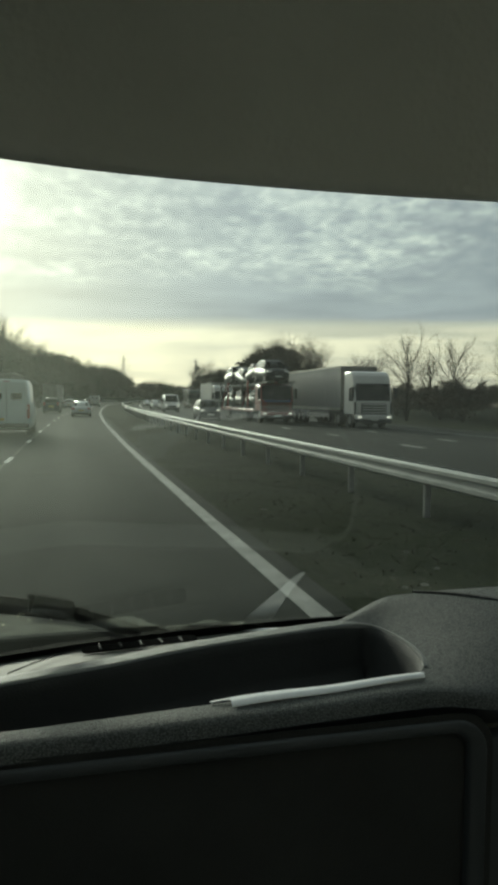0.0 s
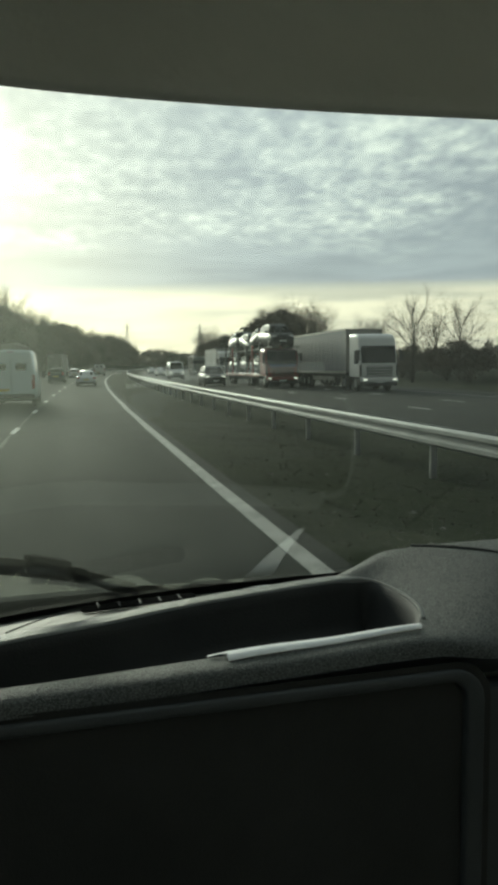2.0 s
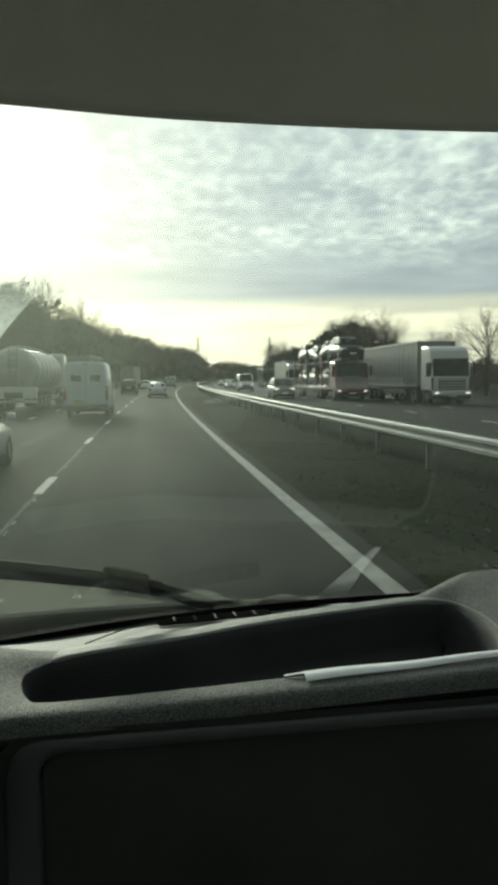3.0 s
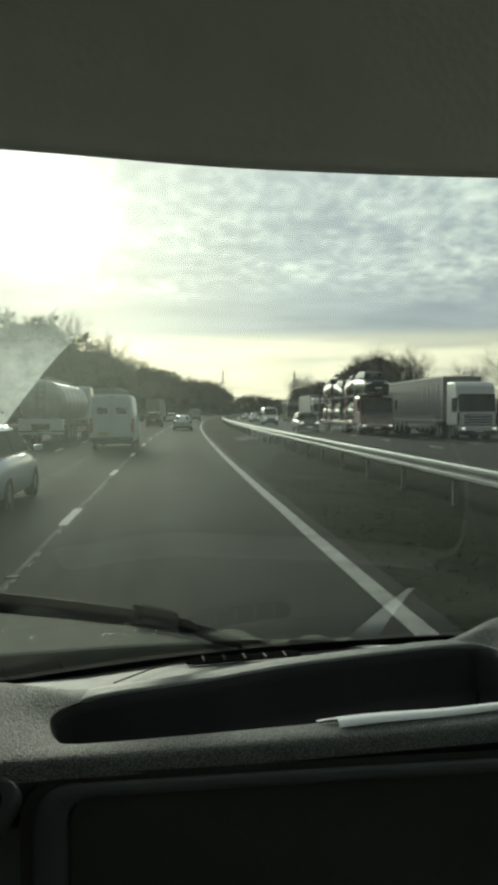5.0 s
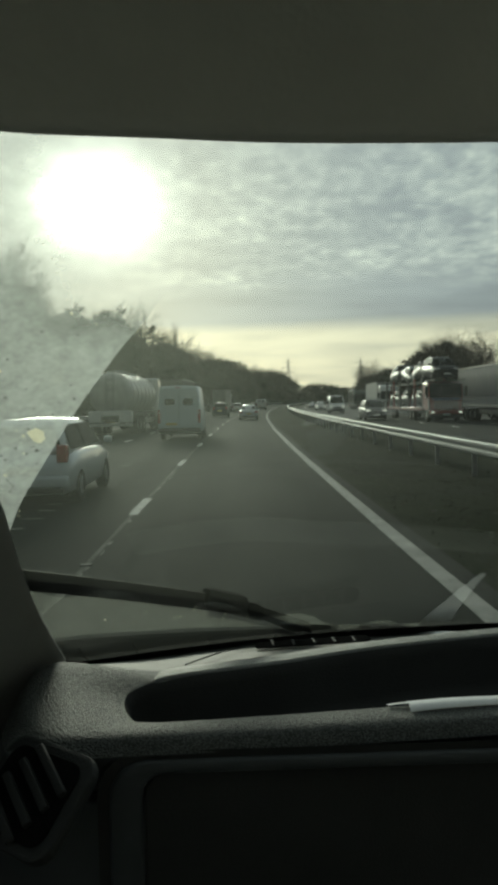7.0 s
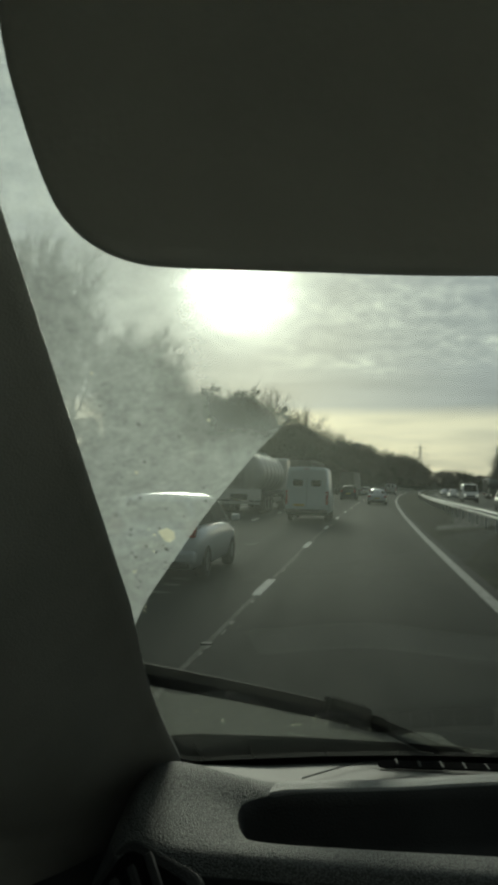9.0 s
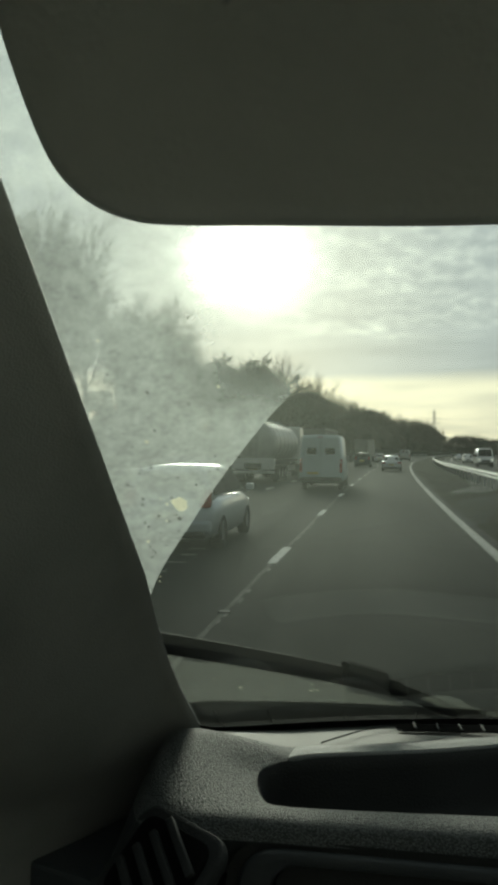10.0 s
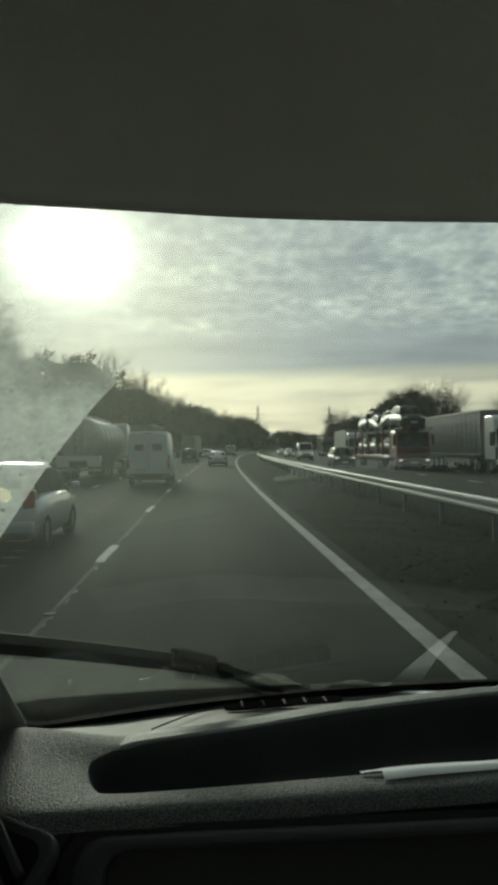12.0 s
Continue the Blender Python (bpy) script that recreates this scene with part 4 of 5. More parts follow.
def beam_profile():
    return [(0.0, -0.155), (0.012, -0.150), (0.055, -0.115), (0.055, -0.060), (0.0, -0.025), (0.0, 0.025), (0.055, 0.060), (0.055, 0.115), (0.012, 0.150), (0.0, 0.155)]


def barrier(name, lateral, heights, faces, step, s0, s1, label):
    rail = thing(name, label, "crash barrier", kind="structure")
    stations = [s for s in range(int(s0), 60, 6)] + [s for s in STATIONS if 60 <= s <= s1]
    for z in heights:
        for sign in faces:
            bm = bmesh.new()
            rows = [[along(s, lateral + sign * (0.06 + d), z + h) for s in stations] for d, h in beam_profile()]
            back = [[along(s, lateral + sign * (0.052 + d), z + h) for s in stations] for d, h in beam_profile()][::-1]
            skin(bm, rows + back, False, False)
            part("beam", bm, "galv", rail)
    mesh = None
    s = s0
    while s < min(s1, 260):
        if mesh is None:
            bm = box(bmesh.new(), (0, 0, max(heights) / 2 + 0.05), (0.10, 0.055, max(heights) + 0.18), 0.004)
            ob = part("post", bm, "post", rail)
            mesh = ob.data
        else:
            ob = new("post", mesh)
            ob.parent = rail
        ob.matrix_basis = Matrix.Translation(along(s, lateral, -0.06))
        s += step
    return rail


M["seam"] = surface("worn_ghost_line", (0.026, 0.026, 0.025), (0.150, 0.150, 0.138), 0.9, 1.1, 30.0, 0.1, spec=0.12)
build_ground()
build_road()
barrier("crash_barrier", BARRIER, (0.61,), (-1, 1), 3.2, -12, 560, "double-sided galvanised steel median crash barrier")
barrier("verge_barrier", LEFT_RAIL, (0.60,), (1,), 3.2, -6, 420, "galvanised steel verge crash barrier")

# ---- trees, hedges and distance ----


def branch(bm, a, b, ra, rb, sides):
    axis = (b - a)
    side = axis.orthogonal().normalized()
    other = axis.cross(side).normalized()
    rings = []
    for p, r in ((a, ra), (b, rb)):
        rings.append([bm.verts.new(p + (side * math.cos(k * 2 * math.pi / sides) + other * math.sin(k * 2 * math.pi / sides)) * r) for k in range(sides)])
    for k in range(sides):
        j = (k + 1) % sides
        bm.faces.new((rings[0][k], rings[0][j], rings[1][j], rings[1][k]))


def grow(wood, twigs, rng, p, way, length, radius, level, top, spread):
    """A limb with side limbs set spirally round it; the last levels are twigs."""
    steps = 4 if level == top else 3
    turn = rng.uniform(0, 6.28)
    for k in range(steps):
        wobble = 0.05 if level == top else 0.20
        way = (way + Vector((rng.gauss(0, wobble), rng.gauss(0, wobble), rng.gauss(0.05, wobble)))).normalized()
        q = p + way * (length / steps)
        r = radius * (0.84 if level else 0.6)
        branch(wood if level > 1 else twigs, p, q, radius, r, 5 if level > 2 else 3)
        p, radius = q, r
        if level and not (level == top and k < 1):
            for _ in range(3 if level == top else 2 if level > 1 else 3):
                turn += 2.4 + rng.uniform(-0.4, 0.4)
                side = way.orthogonal().normalized()
                side = (side * math.cos(turn) + way.cross(side) * math.sin(turn)).normalized()
                lean = radians(rng.uniform(0.7, 1.2) * spread * (1.25 - 0.2 * k))
                out = way * math.cos(lean) + side * math.sin(lean) + Vector((0, 0, 0.16))
                grow(wood, twigs, rng, p, out.normalized(), length * rng.uniform(0.52, 0.74) * (0.92 if level == top else 1.0), max(radius * 0.55, 0.012), level - 1, top, spread)
    if level:
        grow(wood, twigs, rng, p, way, length * 0.55, max(radius * 0.8, 0.012), level - 1, top, spread)


def bare_tree(seed, height, top=4, spread=52):
    rng = random.Random(seed)
    wood, twigs = bmesh.new(), bmesh.new()
    grow(wood, twigs, rng, Vector((0, 0, -0.3)), Vector((0, 0, 1)), height * 0.46, height * 0.018, top, top, spread)
    high = max((v.co.z for v in twigs.verts), default=height)
    for bm in (wood, twigs):
        bmesh.ops.scale(bm, vec=(height / high,) * 3, verts=bm.verts)
    tree = thing("tree", "bare winter tree with fine branching twigs", "tree", "bare roadside trees")
    part("trunk", wood, "bark", tree)
    part("crown", twigs, "twig", tree)
    return tree


def bush_tree(seed, height, width, clumps, mat, label, coarse=1.0):
    """A dense dark roadside tree: a short trunk, stems and a ragged crown of many small leaf and twig clumps."""
    rng = random.Random(seed)
    wood, crown = bmesh.new(), bmesh.new()
    for _ in range(7):
        a = rng.uniform(0, 6.28)
        tip = Vector((math.cos(a) * width * rng.uniform(0.1, 0.4), math.sin(a) * width * rng.uniform(0.1, 0.4), height * rng.uniform(0.6, 0.95)))
        mid = Vector((tip.x * 0.3, tip.y * 0.3, tip.z * 0.45))
        branch(wood, Vector((0, 0, -0.5)), mid, height * 0.018, height * 0.011, 5)
        branch(wood, mid, tip, height * 0.011, 0.015, 4)
        for _ in range(26 if coarse < 1.1 and height > 5 else 8):
            base = mid.lerp(tip, rng.uniform(0.2, 1.0))
            out = Vector((rng.gauss(0, 1), rng.gauss(0, 1), rng.gauss(0.5, 0.7))).normalized()
            end = base + out * width * rng.uniform(0.12, 0.32)
            branch(wood, base, end, 0.025, 0.006, 3)
    wide = 0.12 if coarse < 1.1 else 0.36
    lobes = [(Vector((rng.gauss(0, 0.22) * width, rng.gauss(0, 0.22) * width, height * rng.uniform(0.12, 0.80))), rng.uniform(0.16, 0.30)) for _ in range(12)]
    for _ in range(clumps):
        centre, r = rng.choice(lobes)
        d = Vector((rng.gauss(0, 1), rng.gauss(0, 1), rng.gauss(0, 1))).normalized() * (rng.random() ** 0.4)
        p = centre + Vector((d.x * r * width, d.y * r * width, d.z * r * height * 0.75))
        p.z = max(p.z, 0.05)
        size = rng.uniform(0.09, 0.30) * coarse
        u = Vector((rng.gauss(0, 1), rng.gauss(0, 1), rng.gauss(0, 1))).normalized()
        w = u.orthogonal().normalized()
        crown.faces.new([crown.verts.new(q) for q in (p - u * size, p + w * size * wide, p + u * size, p - w * size * wide * 0.8)])
    tree = thing("tree", label, "tree", "roadside trees and scrub")
    part("trunk", wood, "bark", tree)
    part("crown", crown, mat, tree)
    return tree



FAR_TREES = []


def stand(tree, s, lateral, scale, spin):
    """Plant a copy of a tree; those far ahead go into one wood."""
    p = along(s, lateral)
    p.z = ground_height(p.x, p.y)
    m = pose(p.x, p.y, p.z, 0, 0, spin)
    if s > 130:
        FAR_TREES.append((tree, m @ Matrix.Diagonal((scale, scale, scale, 1))))
        return None
    ob = copy_thing(tree, m)
    ob.scale = (scale, scale, scale)
    return ob


def far_wood():
    """All far trees as one wood: every trunk, twig and clump kept."""
    points, faces, slots, mats, base = [], [], [], [], 0
    for tree, m in FAR_TREES:
        rot = np.array(m.to_3x3())
        for ob in tree.children:
            mesh = ob.data
            co = np.empty(len(mesh.vertices) * 3)
            mesh.vertices.foreach_get("co", co)
            points.append(co.reshape(-1, 3) @ rot.T + np.array(m.translation))
            if mesh.materials[0] not in mats:
                mats.append(mesh.materials[0])
            k = mats.index(mesh.materials[0])
            for poly in mesh.polygons:
                faces.append([base + v for v in poly.vertices])
            slots.append(np.full(len(mesh.polygons), k, dtype=np.int32))
            base += len(mesh.vertices)
    mesh = bpy.data.meshes.new("far_wood")
    mesh.from_pydata(np.concatenate(points).tolist(), [], faces)
    for mat in mats:
        mesh.materials.append(mat)
    mesh.polygons.foreach_set("material_index", np.concatenate(slots))
    tagged(new("far_wood", mesh), "hazy bare winter woodland lining the road far ahead", "woodland", kind="stuff")


def build_trees():
    rng = random.Random(11)
    bare = [bare_tree(3, 12.0, 4, 56), bare_tree(8, 11.0, 4, 40), bare_tree(21, 13.0, 4, 36)]
    bush = [bush_tree(k, 8.0, 7.0, 5200, mat, "dense dark roadside tree with a ragged winter crown") for k, mat in ((1, "twig"), (2, "scrub"), (5, "twig"))]
    away = [bush_tree(k, 8.0, 7.0, 1000, mat, "dense dark roadside tree with a ragged winter crown", 2.1) for k, mat in ((31, "twig"), (32, "scrub"), (35, "twig"))]
    wood = [bare_tree(41, 13.0, 3, 48), bare_tree(47, 14.0, 3, 40)]
    thin = [bare_tree(53, 13.0, 3, 44), bare_tree(59, 13.0, 3, 38)]
    low = [bush_tree(k, 3.4, 5.0, 3600, "twig" if k == 12 else "scrub", "low dark hedge bush with tangled twigs") for k in (12, 14)]
    # wood along the left-hand cutting
    for s in range(22, 520, 9):
        near = max(0.0, min(1.0, (s - 80) / 60))
        lift = 0.66 + 0.40 * max(0.0, min(1.0, (s - 85) / 75))
        stand(rng.choice(bush if s < 130 else away), s + rng.uniform(-4, 4), -20 + rng.uniform(-1.5, 1.5), rng.uniform(0.75, 1.1) * (0.34 + 0.46 * near), rng.uniform(0, 360))
        stand(rng.choice(bush if s < 130 else away), s + rng.uniform(-5, 5), -26 + rng.uniform(-3, 3), rng.uniform(1.35, 1.8) * (0.26 + 0.58 * near), rng.uniform(0, 360))
        if s > 70:
            stand((wood if s < 170 else thin)[s % 2], s + rng.uniform(-4, 4), -25 + rng.uniform(-3, 3), rng.uniform(1.05, 1.4) * lift, rng.uniform(0, 360))
            stand(rng.choice((bush if s < 130 else away)), s + rng.uniform(-5, 5), -34 + rng.uniform(-4, 4), rng.uniform(1.7, 2.25) * lift, rng.uniform(0, 360))
    for s, lateral, k, scale in ((62, -20.3, 1, 1.25), (55, -23, 2, 1.0), (76, -22, 2, 0.95), (105, -22, 0, 1.0), (46, -21, 2, 1.2), (41, -20.5, 1, 1.3), (36, -20, 2, 1.05), (31, -19.5, 1, 1.1), (69, -24, 0, 1.05)):
        stand(bare[k], s, lateral, scale, rng.uniform(0, 360))
    for s in range(20, 112, 4):
        stand(rng.choice(low), s + rng.uniform(-2, 2), -17.8 + rng.uniform(-0.8, 0.8), rng.uniform(0.7, 1.0), rng.uniform(0, 360))
    # hedge and trees along the right-hand verge
    for s in range(26, 420, 6):
        stand(rng.choice(low), s + rng.uniform(-2, 2), 30 + rng.uniform(-1, 1.5), rng.uniform(0.8, 1.2), rng.uniform(0, 360))
    for s in range(112, 230, 10):
        stand(rng.choice(bush if s < 130 else away), s + rng.uniform(-4, 4), 33.5 + rng.uniform(-2, 3), rng.uniform(1.15, 1.6), rng.uniform(0, 360))
    for s in range(230, 520, 13):
        stand(rng.choice(bush if s < 130 else away), s + rng.uniform(-5, 5), 34 + rng.uniform(-2, 4), rng.uniform(1.2, 1.7), rng.uniform(0, 360))
    for s, lateral, k, scale in ((150, 36, 0, 1.3), (128, 40, 1, 1.0), (62, 34, 0, 0.60), (70, 35.5, 1, 0.52), (84, 35, 0, 0.58), (96, 37, 1, 0.62), (56, 36, 1, 0.5), (58, 27.5, 1, 0.62), (138, 37, 1, 0.95)):
        stand(bare[0] if s == 150 else wood[k], s, lateral, scale, rng.uniform(0, 360))
    p = along(205, 27.5)
    copy_thing(bare[0], pose(p.x, p.y, ground_height(p.x, p.y), 0, 0, 40)).scale = (1.15, 1.15, 1.15)
    for s in range(116, 300, 14):
        stand(wood[s % 2], s + rng.uniform(-4, 4), 33 + rng.uniform(-2, 5), rng.uniform(0.7, 1.0), rng.uniform(0, 360))
    # wooded skyline where the road bends out of sight
    for k in range(110):
        a = radians(-8 + 42 * k / 109 + rng.uniform(-0.4, 0.4))
        d = rng.uniform(450, 640)
        x, y = math.sin(a) * d, math.cos(a) * d
        FAR_TREES.append((rng.choice(away), pose(x, y, ground_height(x, y) - 0.3, 0, 0, rng.uniform(0, 360)) @ Matrix.Diagonal((2.0, 2.0, rng.uniform(1.3, 1.9), 1))))
    far_wood()
    for tree in bare + bush + away + low + wood + thin:
        p = along(rng.uniform(60, 200), -45 - rng.uniform(0, 10))
        tree.matrix_basis = pose(p.x, p.y, ground_height(p.x, p.y))


def pylon(x, y, height):
    """A lattice power pylon with three pairs of arms."""
    tower = thing("pylon", "grey steel lattice power pylon", "pylon", "power pylons")
    legs = bmesh.new()
    levels = [0, 0.14, 0.27, 0.39, 0.50, 0.60, 0.69, 0.78, 0.87, 0.94, 1.0]

    def half(f):
        return height * (0.085 * (1 - f) ** 1.4 + 0.012 * (1 - f) + 0.004)
    corner = ((-1, -1), (1, -1), (1, 1), (-1, 1))
    for f, g in zip(levels, levels[1:]):
        for i, (sx, sy) in enumerate(corner):
            tx, ty = corner[(i + 1) % 4]
            a, b = half(f), half(g)
            branch(legs, Vector((sx * a, sy * a, f * height)), Vector((sx * b, sy * b, g * height)), 0.10, 0.09, 4)
            branch(legs, Vector((sx * a, sy * a, f * height)), Vector((tx * b, ty * b, g * height)), 0.05, 0.05, 3)
            branch(legs, Vector((tx * a, ty * a, f * height)), Vector((sx * b, sy * b, g * height)), 0.05, 0.05, 3)
    part("tower", legs, "post", tower)
    for f, w in ((0.62, 0.17), (0.75, 0.21), (0.88, 0.15)):
        arm = bmesh.new()
        for s in (-1, 1):
            for off in (0, 0.03):
                branch(arm, Vector((s * half(f), 0, (f + off) * height)), Vector((s * w * height, 0, (f + 0.01) * height)), 0.13, 0.08, 4)
            tube(arm, (s * w * height, 0, (f + 0.01) * height), (s * w * height, 0, (f - 0.045) * height), 0.10, 0.10, 5)
        part("arm", arm, "post", tower)
    tower.matrix_basis = pose(x, y, ground_height(x, y), 0, 0, 24)


def grass():
    """Tufts along the central reserve and the left verge."""
    rng = random.Random(9)
    bm = bmesh.new()
    spots = [(rng.uniform(2.4, 7.5), 4 + 70 * rng.random() ** 1.6) for _ in range(4200)] + [(rng.uniform(-18, -13.1), 10 + 60 * rng.random()) for _ in range(1600)]
    for lateral, s in spots:
        p = along(s, lateral)
        if 2.3 < lateral < 2.7 and rng.random() < 0.5:
            continue
        p.z = ground_height(p.x, p.y) - 0.01
        for _ in range(4):
            a = rng.uniform(0, 6.28)
            w = Vector((math.cos(a), math.sin(a), 0)) * rng.uniform(0.006, 0.016)
            tip = p + Vector((rng.gauss(0, 0.05), rng.gauss(0, 0.05), rng.uniform(0.015, 0.05)))
            base = p + Vector((rng.gauss(0, 0.05), rng.gauss(0, 0.05), 0))
            bm.faces.new([bm.verts.new(q) for q in (base - w, base + w, tip)])
    tagged(part("grass", bm, "blade"), "tussocky winter grass on the reserve and verge", "grass", kind="stuff")
    # leaves, stones and litter along the kerbless edge
    bm = bmesh.new()
    for _ in range(70):
        p = along(rng.uniform(4, 46), rng.choice((rng.uniform(2.5, 4.6), rng.uniform(2.9, 3.3))), 0.012)
        r = rng.uniform(0.012, 0.05)
        k = rng.randint(4, 6)
        ring = [p + Vector((r * math.cos(i * 6.283 / k) * rng.uniform(0.6, 1.2), r * math.sin(i * 6.283 / k) * rng.uniform(0.6, 1.2), 0)) for i in range(k)]
        top = bm.verts.new(p + Vector((0, 0, r * 0.5)))
        verts = [bm.verts.new(q) for q in ring]
        for i in range(k):
            bm.faces.new((verts[i], verts[(i + 1) % k], top))
    tagged(part("roadside_litter", bm, "litter"), "stones and litter along the carriageway edge", "litter", kind="stuff")


def marker_post(s, lateral):
    post = thing("marker_post", "white plastic verge marker post with a reflector", "marker post", "verge marker posts")
    part("body", box(bmesh.new(), (0, 0, 0.5), (0.12, 0.05, 1.05), 0.02), "white", post)
    part("reflector", box(bmesh.new(), (0, -0.028, 0.86), (0.07, 0.012, 0.10), 0.003), "tail", post)
    p = along(s, lateral)
    post.matrix_basis = Matrix.Translation((p.x, p.y, ground_height(p.x, p.y)))


M["blue_band"] = paint("blue_paint", (0.03, 0.07, 0.20), 0.35, 0.4)
M["deck_steel"] = surface("grimy_deck_steel", (0.05, 0.05, 0.048), (0.12, 0.118, 0.11), 0.75, 2.0, 24.0, 0.1, metal=0.2, spec=0.3)
M["litter"] = surface("litter_grey", (0.04, 0.04, 0.036), (0.15, 0.15, 0.135), 0.9, 2.0, 30.0, 0.1)
grass()
for k in range(5):
    marker_post(38 + 50 * k, 24.6)
    marker_post(46 + 50 * k, -14.6)
build_trees()
for az, d, h in ((4.9, 560, 29), (10.4, 470, 28), (15.6, 440, 25)):
    pylon(math.sin(radians(az)) * d, math.cos(radians(az)) * d, h)

# ---- vehicles ----


def patch(bm, corners, thick=0.012, inset_by=0.0):
    """A flat piece between four corners, standing proud of the surface behind it."""
    c = [Vector(p) for p in corners]
    mid = sum(c, Vector()) / 4
    normal = (c[1] - c[0]).cross(c[3] - c[0]).normalized()
    c = [p + (mid - p) * inset_by for p in c]
    skin(bm, [[p - normal * 0.004 for p in c], [p + normal * thick for p in c]])
    return bm


def a_patch(corners, thick=0.012, inset_by=0.0):
    return patch(bmesh.new(), corners, thick, inset_by)


def ring_disc(radius, hole, width, sides=20):
    """A wheel ring about the x axis."""
    bm = bmesh.new()
    prof = [(hole, -width / 2), (radius * 0.93, -width / 2), (radius, -width * 0.32), (radius, width * 0.32), (radius * 0.93, width / 2), (hole, width / 2)]
    rings = [[(x, r * math.cos(k * 2 * math.pi / sides), r * math.sin(k * 2 * math.pi / sides)) for k in range(sides)] for r, x in prof]
    skin(bm, rings + [rings[0]], True, False)
    return bm


WHEELS = {}


def wheel(parent, x, y, radius, width):
    """A wheel: tyre with a rim inside it."""
    key = (radius, width)
    if key not in WHEELS:
        tyre = ring_disc(radius, radius * 0.62, width)
        mesh_t = bpy.data.meshes.new("tyre")
        tyre.to_mesh(mesh_t)
        tyre.free()
        mesh_t.materials.append(M["tyre"])
        rim = bmesh.new()
        tube(rim, (-width * 0.40, 0, 0), (width * 0.40, 0, 0), radius * 0.63, radius * 0.63, 16)
        for k in range(5):
            a = k * 2 * math.pi / 5
            box(rim, (0, math.cos(a) * radius * 0.34, math.sin(a) * radius * 0.34), (width * 0.90, radius * 0.16, radius * 0.16), 0.008)
        tube(rim, (-width * 0.46, 0, 0), (width * 0.46, 0, 0), radius * 0.14, radius * 0.14, 10)
        mesh_r = bpy.data.meshes.new("rim")
        rim.to_mesh(mesh_r)
        rim.free()
        mesh_r.materials.append(M["rim"])
        WHEELS[key] = (mesh_t, mesh_r)
    hub = new("wheel", WHEELS[key][0])
    hub.parent = parent
    hub.location = (x, y, radius)
    rim = new("rim", WHEELS[key][1])
    rim.parent = hub
    return hub


def car(name, label, paint_name, length, width, belt, roof, profile, lit=False, group="cars on the motorway", saloon=False):
    """A car facing +y, its base on z = 0. profile: the outline of the cabin as (y, z), from the rear window's foot to the windscreen's."""
    ob = thing(name, label, "car", group)
    h, w = length / 2, width / 2
    bm = bmesh.new()
    deck = belt + (0.02 if saloon else 0.0)
    nose = belt - 0.20
    stations = [(-h, 0.86, 0.34, belt - 0.32), (-h + 0.04, 0.93, 0.24, belt - 0.10), (-h + 0.18, 0.97, 0.20, deck - 0.02), (-h * 0.62, 1.0, 0.18, deck),
                (-h * 0.2, 1.0, 0.17, belt), (h * 0.25, 1.0, 0.17, belt - 0.01), (h * 0.52, 0.99, 0.18, belt - 0.05), (h * 0.78, 0.96, 0.20, nose + 0.06), (h - 0.14, 0.90, 0.22, nose - 0.02), (h - 0.02, 0.80, 0.26, nose - 0.15)]
    rings = []
    for y, f, z0, z1 in stations:
        a = w * f
        rings.append([(-a * 0.80, y, z0), (-a * 0.97, y, z0 + 0.10), (-a, y, z0 + (z1 - z0) * 0.5), (-a * 0.985, y, z1 - 0.10), (-a * 0.90, y, z1 - 0.015), (-a * 0.45, y, z1 + 0.02), (0, y, z1 + 0.03),
                      (a * 0.45, y, z1 + 0.02), (a * 0.90, y, z1 - 0.015), (a * 0.985, y, z1 - 0.10), (a, y, z0 + (z1 - z0) * 0.5), (a * 0.97, y, z0 + 0.10), (a * 0.80, y, z0)])
    part("body", skin(bm, rings), paint_name, ob, "", True)

    def half(z):
        return w * (0.90 - 0.24 * max(0.0, (z - belt) / max(roof - belt, 0.1)))
    bm = bmesh.new()
    rings = []
    for y, z in profile:
        b, t = w * 0.91, half(z)
        foot = belt - 0.06
        rings.append([(-b, y, foot), (-t, y, z - 0.03), (-t * 0.9, y, z), (0, y, z + 0.025), (t * 0.9, y, z), (t, y, z - 0.03), (b, y, foot)])
    part("cabin", skin(bm, rings), paint_name, ob, "", True)
    (y0, z0), (y1, z1) = profile[0], profile[1]
    (y3, z3), (y4, z4) = profile[-2], profile[-1]

    def between(a, b, f):
        return a + (b - a) * f
    rear = [(half(z0) * 0.86, between(y0, y1, 0.12) - 0.01, between(z0, z1, 0.12)), (-half(z0) * 0.86, between(y0, y1, 0.12) - 0.01, between(z0, z1, 0.12)),
            (-half(z1) * 0.86, between(y0, y1, 0.86) - 0.01, between(z0, z1, 0.86)), (half(z1) * 0.86, between(y0, y1, 0.86) - 0.01, between(z0, z1, 0.86))]
    part("rear_window", a_patch(rear, 0.02), "dark_glass", ob, "dark tinted rear window")
    front = [(-half(z4) * 0.88, between(y4, y3, 0.08) + 0.01, between(z4, z3, 0.08)), (half(z4) * 0.88, between(y4, y3, 0.08) + 0.01, between(z4, z3, 0.08)),
             (half(z3) * 0.86, between(y4, y3, 0.90) + 0.01, between(z4, z3, 0.90)), (-half(z3) * 0.86, between(y4, y3, 0.90) + 0.01, between(z4, z3, 0.90))]
    part("windscreen", a_patch(front, 0.02), "dark_glass", ob)
    top = roof - 0.10
    span = (y1 + 0.12, (y1 + y3) / 2 - 0.04, (y1 + y3) / 2 + 0.04, y3 + 0.02)
